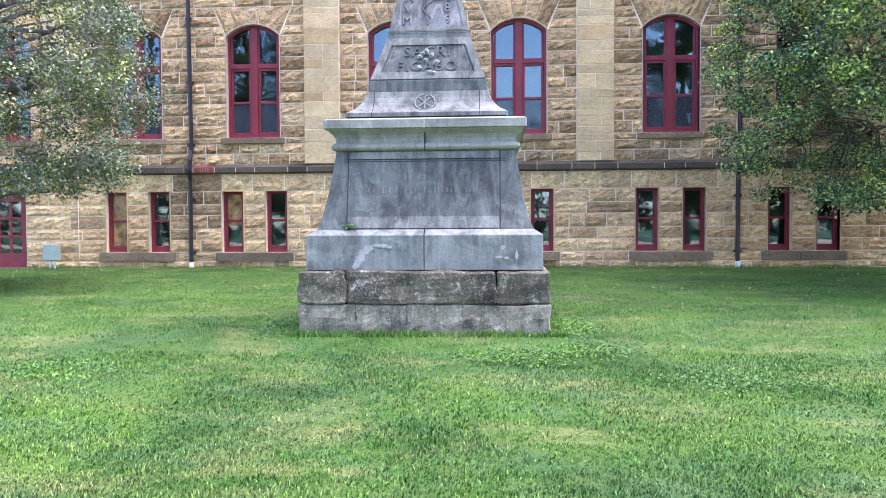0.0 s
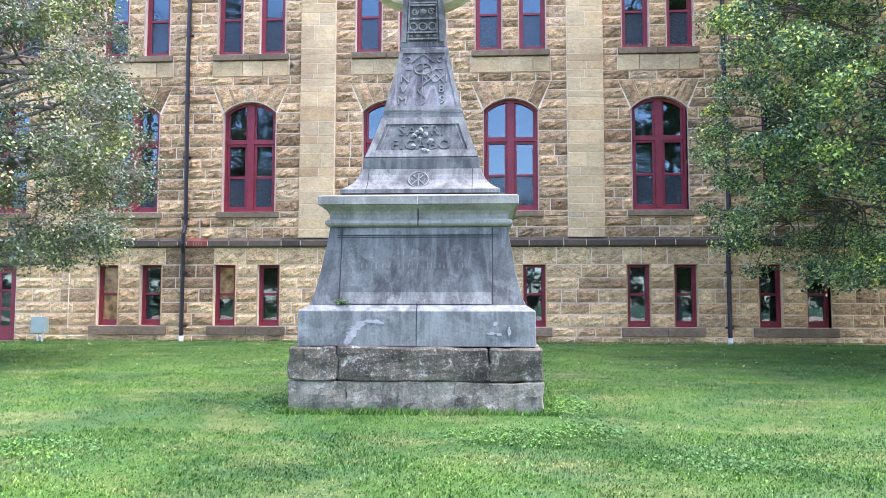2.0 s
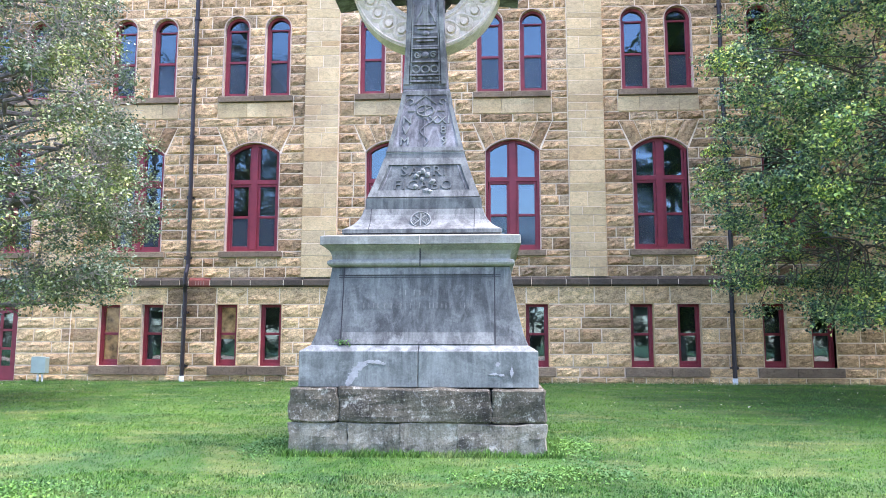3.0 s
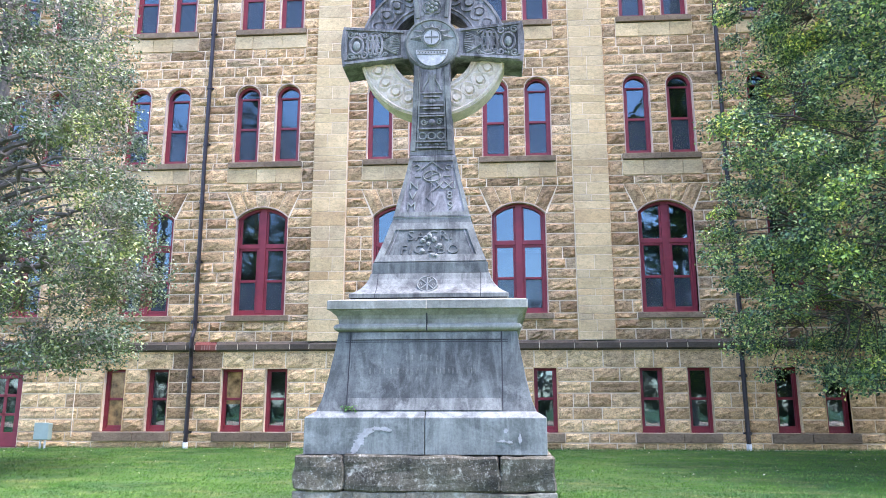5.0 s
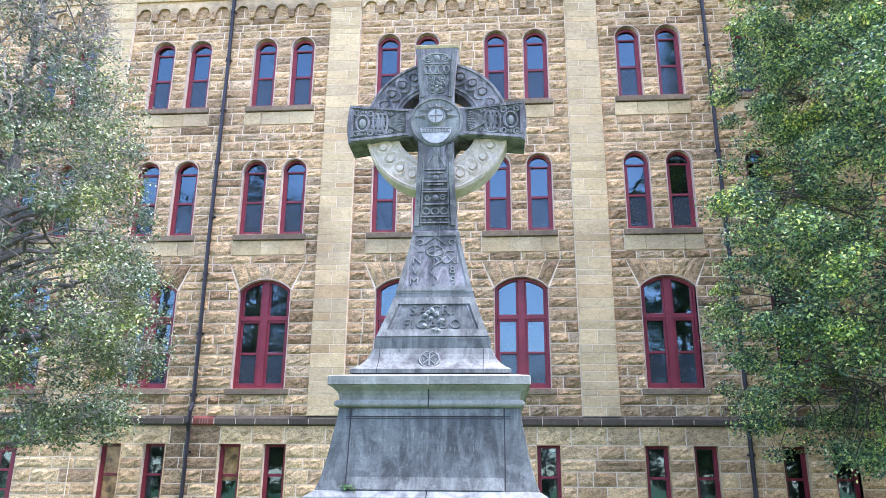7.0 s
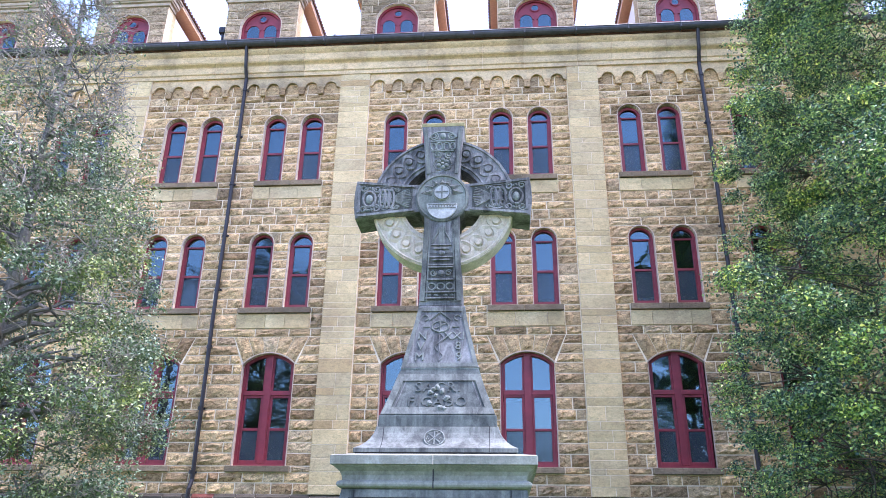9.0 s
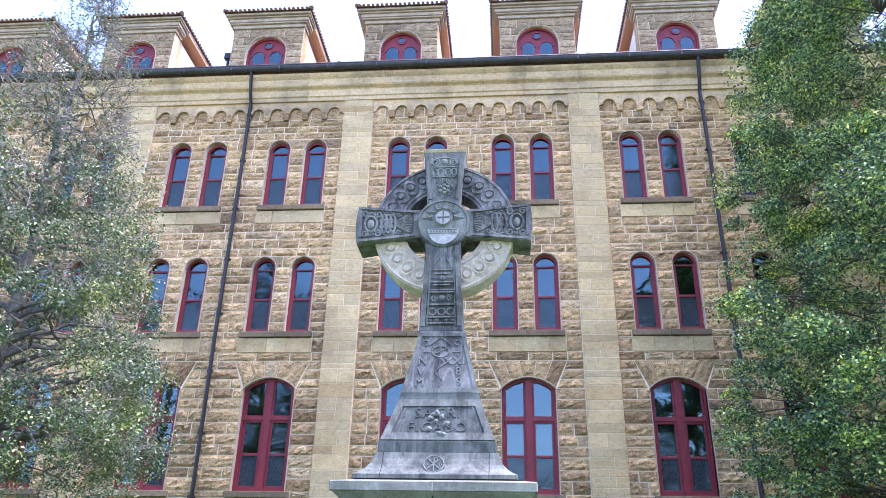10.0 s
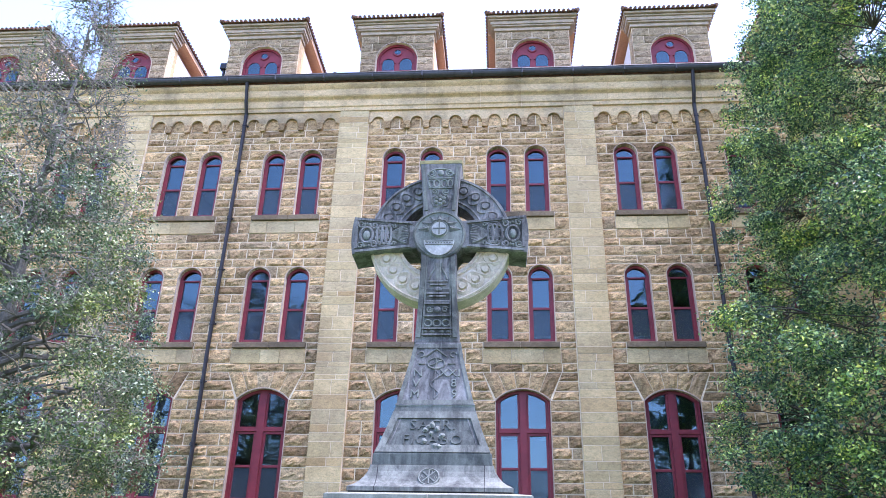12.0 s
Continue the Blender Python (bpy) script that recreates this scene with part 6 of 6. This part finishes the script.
    cs, ns, sz = np.concatenate(cs), np.concatenate(ns), np.concatenate(sz)
    keep = cs[:, 1] + base[1] < YW - 0.15
    cs, ns, sz = cs[keep], ns[keep], sz[keep]
    me = leaf_mesh("crown", cs, ns, g.uniform(0, 2 * math.pi, len(cs)), sz)
    tagged(linked("crown", me, mat, t, "many small separate leaves"), kind="stuff")
    return t


right_env = [(1.6, 4.0), (2.2, 4.9), (3.5, 5.25), (5.5, 5.35), (8.0, 5.05), (11.0, 4.85), (13.0, 4.65), (15.6, 3.9), (18.0, 2.9), (20.4, 1.2)]
build_tree((11.0, 5.7, 0.0), 20.6, right_env, 1950, 310, 0.074, 0.48, 5, leaf_green,
           "dense dark green tree with yellow-green leaf tips beside the facade", 0.24, 0, 0.4, 99, 0.18, 0.55, dark_bark, 420, 0.66)
left_env = [(1.9, 2.6), (2.6, 3.6), (4.0, 3.65), (5.5, 3.3), (7.5, 2.7), (9.5, 2.0), (11.0, 1.55), (12.5, 1.1), (14.6, 0.4)]
build_tree((-8.95, 4.0, 0.0), 14.6, left_env, 620, 240, 0.070, 0.50, 8, leaf_grey,
           "thin grey-green tree with pale bare twigs showing in its top", 0.19, 8, 0.55, 7.6, 0.25, limb_scale=0.42)
far_env = [(1.0, 3.0), (2.5, 4.6), (5.5, 5.3), (9.0, 5.0), (13.0, 3.9), (15.6, 2.6), (17.6, 0.5)]
# trees across the lawn behind the viewer, seen only in the window panes: two dense, two half bare, and a far row
far_tree = build_tree((13.5, -19.0, -0.6), 17.5, far_env, 110, 44, 0.50, 1.3, 31, leaf_dark, "tall leafy green tree across the lawn", 0.3, 0, 0.8, 99)
thin_tree = build_tree((-16.0, -18.0, -0.6), 17.5, far_env, 150, 10, 0.30, 1.1, 37, leaf_dark, "tall half-bare tree across the lawn", 0.34, 6, 1.6, 99, wood=dark_bark)


def plant(proto, x, y, z, k, rot):
    copy_thing(proto, pose(x, y, z, 0, 0, rot) @ Matrix.Scale(k, 4))


plant(far_tree, 22.0, -24.0, -0.6, 1.3, 130)
plant(thin_tree, -26.0, -24.0, -0.6, 1.4, 300)
# far row added to block the bright horizon reflected in the basement panes
for i in range(15):
    plant(far_tree, -58.0 + 8.0 * i, -52.0 - 3.0 * (i % 3), -1.3, 0.85, 50 * i)
far_tree.scale = (1.35, 1.35, 1.35)
thin_tree.scale = (1.4, 1.4, 1.4)

# unseen paving behind the viewer, added to brighten the foot of the basement panes
road_mat = plain("pale_red_reflected_paving", (0.66, 0.44, 0.30), 0.9, 0, 0.15, 1.2, 0.2, 0.2)
tagged(part("road", boxed(-90, 90, -44.0, -27.0, -0.62, -0.48), road_mat), "unseen pale red paving, added for bright pane reflections", "road", kind="structure")

# ---------------------------------------------------------------- grass and small growth
g = np.random.default_rng(12)


def ground_zs(x, y):
    return np.array([ground_z(a, b) for a, b in zip(x, y)])


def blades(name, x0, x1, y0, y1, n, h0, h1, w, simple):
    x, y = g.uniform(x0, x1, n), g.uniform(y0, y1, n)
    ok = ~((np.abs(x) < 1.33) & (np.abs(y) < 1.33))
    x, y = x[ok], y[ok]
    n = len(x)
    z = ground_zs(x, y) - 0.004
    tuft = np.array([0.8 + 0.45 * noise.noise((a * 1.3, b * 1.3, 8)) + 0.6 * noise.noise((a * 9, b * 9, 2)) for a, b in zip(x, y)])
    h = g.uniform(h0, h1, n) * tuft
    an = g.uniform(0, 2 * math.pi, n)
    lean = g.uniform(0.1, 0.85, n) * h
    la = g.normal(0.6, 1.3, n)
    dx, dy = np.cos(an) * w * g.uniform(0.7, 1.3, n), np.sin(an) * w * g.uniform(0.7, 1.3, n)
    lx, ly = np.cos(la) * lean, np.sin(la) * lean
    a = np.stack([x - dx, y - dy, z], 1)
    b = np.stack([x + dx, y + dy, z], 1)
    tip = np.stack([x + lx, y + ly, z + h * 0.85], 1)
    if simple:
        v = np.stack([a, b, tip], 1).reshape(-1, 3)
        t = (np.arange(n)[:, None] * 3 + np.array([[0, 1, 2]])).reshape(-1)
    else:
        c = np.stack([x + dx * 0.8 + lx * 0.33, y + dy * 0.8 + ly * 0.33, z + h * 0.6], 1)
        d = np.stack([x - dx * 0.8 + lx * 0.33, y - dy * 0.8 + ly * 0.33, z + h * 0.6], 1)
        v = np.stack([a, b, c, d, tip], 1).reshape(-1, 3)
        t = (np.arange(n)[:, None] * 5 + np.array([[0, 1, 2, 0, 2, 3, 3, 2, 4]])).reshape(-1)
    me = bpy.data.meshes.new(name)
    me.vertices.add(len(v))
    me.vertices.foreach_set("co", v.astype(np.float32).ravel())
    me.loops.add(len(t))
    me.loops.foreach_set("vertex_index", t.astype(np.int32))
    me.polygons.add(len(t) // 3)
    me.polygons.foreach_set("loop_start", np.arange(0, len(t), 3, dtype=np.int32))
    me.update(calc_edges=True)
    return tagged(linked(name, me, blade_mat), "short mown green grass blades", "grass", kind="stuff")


# bands by distance from the camera, densest and finest nearest to it
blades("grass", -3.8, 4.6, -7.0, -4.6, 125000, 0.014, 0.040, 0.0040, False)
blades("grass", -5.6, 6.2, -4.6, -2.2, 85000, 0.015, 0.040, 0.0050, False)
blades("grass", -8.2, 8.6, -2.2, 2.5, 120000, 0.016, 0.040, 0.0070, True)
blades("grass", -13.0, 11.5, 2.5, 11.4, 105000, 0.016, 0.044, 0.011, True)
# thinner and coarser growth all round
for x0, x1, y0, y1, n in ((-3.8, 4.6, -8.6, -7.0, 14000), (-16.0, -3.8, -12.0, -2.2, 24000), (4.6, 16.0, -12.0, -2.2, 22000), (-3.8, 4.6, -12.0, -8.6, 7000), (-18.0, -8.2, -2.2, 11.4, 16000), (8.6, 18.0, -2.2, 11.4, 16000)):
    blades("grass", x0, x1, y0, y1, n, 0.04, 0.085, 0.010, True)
# longer fringe that the mower misses
for x0, x1, y0, y1, n in ((-1.45, 1.45, -1.46, -1.34, 2600), (-1.5, -1.34, -1.4, 1.4, 1500), (1.34, 1.5, -1.4, 1.4, 1500), (-12.6, 10.8, 11.42, 11.66, 6000)):
    blades("grass", x0, x1, y0, y1, n, 0.06, 0.13, 0.005, True)

clover_mat = leaf_material("clover_leaves", [(0.0, (0.03, 0.10, 0.025)), (0.6, (0.055, 0.16, 0.04)), (1.0, (0.09, 0.21, 0.06))], 0.8)
px, py = [], []
for cx, cy, rx, ry, n in ((-1.62, -1.0, 0.25, 0.7, 700), (1.62, -1.05, 0.25, 0.7, 700), (1.5, -2.3, 0.7, 0.35, 900), (0.9, -2.6, 0.6, 0.3, 500), (2.6, -3.4, 0.7, 0.4, 500), (-3.0, -3.2, 0.8, 0.4, 500)):
    px.append(g.normal(cx, rx * 0.5, n))
    py.append(g.normal(cy, ry * 0.5, n))
px, py = np.concatenate(px), np.concatenate(py)
ok = ~((np.abs(px) < 1.36) & (np.abs(py) < 1.36))
px, py = px[ok], py[ok]
pz = ground_zs(px, py) + g.uniform(0.03, 0.07, len(px))
me = leaf_mesh("clover", np.stack([px, py, pz], 1), g.normal(0, 0.35, (len(px), 3)) + np.array([0, 0, 1.0]), g.uniform(0, 6.28, len(px)), g.uniform(0.018, 0.034, len(px)), 0.9)
tagged(linked("clover", me, clover_mat), "low clover and broad-leaved weeds in the lawn", "weeds", kind="stuff")
fallen = plain("fallen_pale_leaves", (0.62, 0.58, 0.42), 0.8, 0, 0.3, 30)
n = 130
px, py = g.uniform(-12, 10, n), g.uniform(3.0, 11.0, n)
pz = ground_zs(px, py) + 0.06
me = leaf_mesh("fallen_leaves", np.stack([px, py, pz], 1), g.normal(0, 0.5, (n, 3)) + np.array([0, 0, 1.0]), g.uniform(0, 6.28, n), g.uniform(0.03, 0.06, n), 0.7)
tagged(linked("fallen_leaves", me, fallen), "scattered pale fallen leaves on the lawn", "leaves", kind="stuff")
# bare mulch under the large tree
bm = bmesh.new()
ring = []
for k in range(40):
    a = 2 * math.pi * k / 40
    q = 1.7 * (1 + 0.25 * noise.noise((math.cos(a) * 2, math.sin(a) * 2, 9)))
    ring.append(bm.verts.new((10.6 + q * math.cos(a), 6.6 + 0.8 * q * math.sin(a), 0.012)))
c = bm.verts.new((10.6, 6.6, 0.09))
for k in range(40):
    bm.faces.new((ring[k], ring[(k + 1) % 40], c))
mulch_mat = plain("brown_mulch", (0.085, 0.055, 0.035), 0.95, 0, 0.5, 25.0, 1.0, 0.1)
tagged(part("mulch", bm, mulch_mat), "brown bare mulch under the large tree", "mulch", kind="stuff")
# sprigs rooted in the open joint of the plinth
sp = tagged(empty("weed_sprig", (-0.83, -1.17, 1.09)), "small green weed growing from the plinth joint", "weed")
n = 60
me = leaf_mesh("leaf_tuft", g.normal(0, 0.035, (n, 3)) * np.array([1.4, 0.5, 0.7]) + np.array([0, 0, 0.03]), g.normal(0, 0.6, (n, 3)) + np.array([0, -0.4, 1.0]), g.uniform(0, 6.28, n), g.uniform(0.018, 0.035, n), 0.7)
tagged(linked("leaf_tuft", me, clover_mat, sp), kind="stuff")

# ---------------------------------------------------------------- the lowest wall stones, each a piece
r5 = random.Random(17)
for p, q, za, zb in near_stones:
    v, f = [], []
    stone_mesh(v, f, p, q, za, zb, r5, 0.042)
    me = bpy.data.meshes.new("stone")
    me.from_pydata(v, [], f)
    xm = (p(za) + q(za)) / 2
    sooty = (abs(xm + 7.9) < 0.75 and za > 1.1) or (abs(xm + 12.0) < 0.35 and za > 2.0)
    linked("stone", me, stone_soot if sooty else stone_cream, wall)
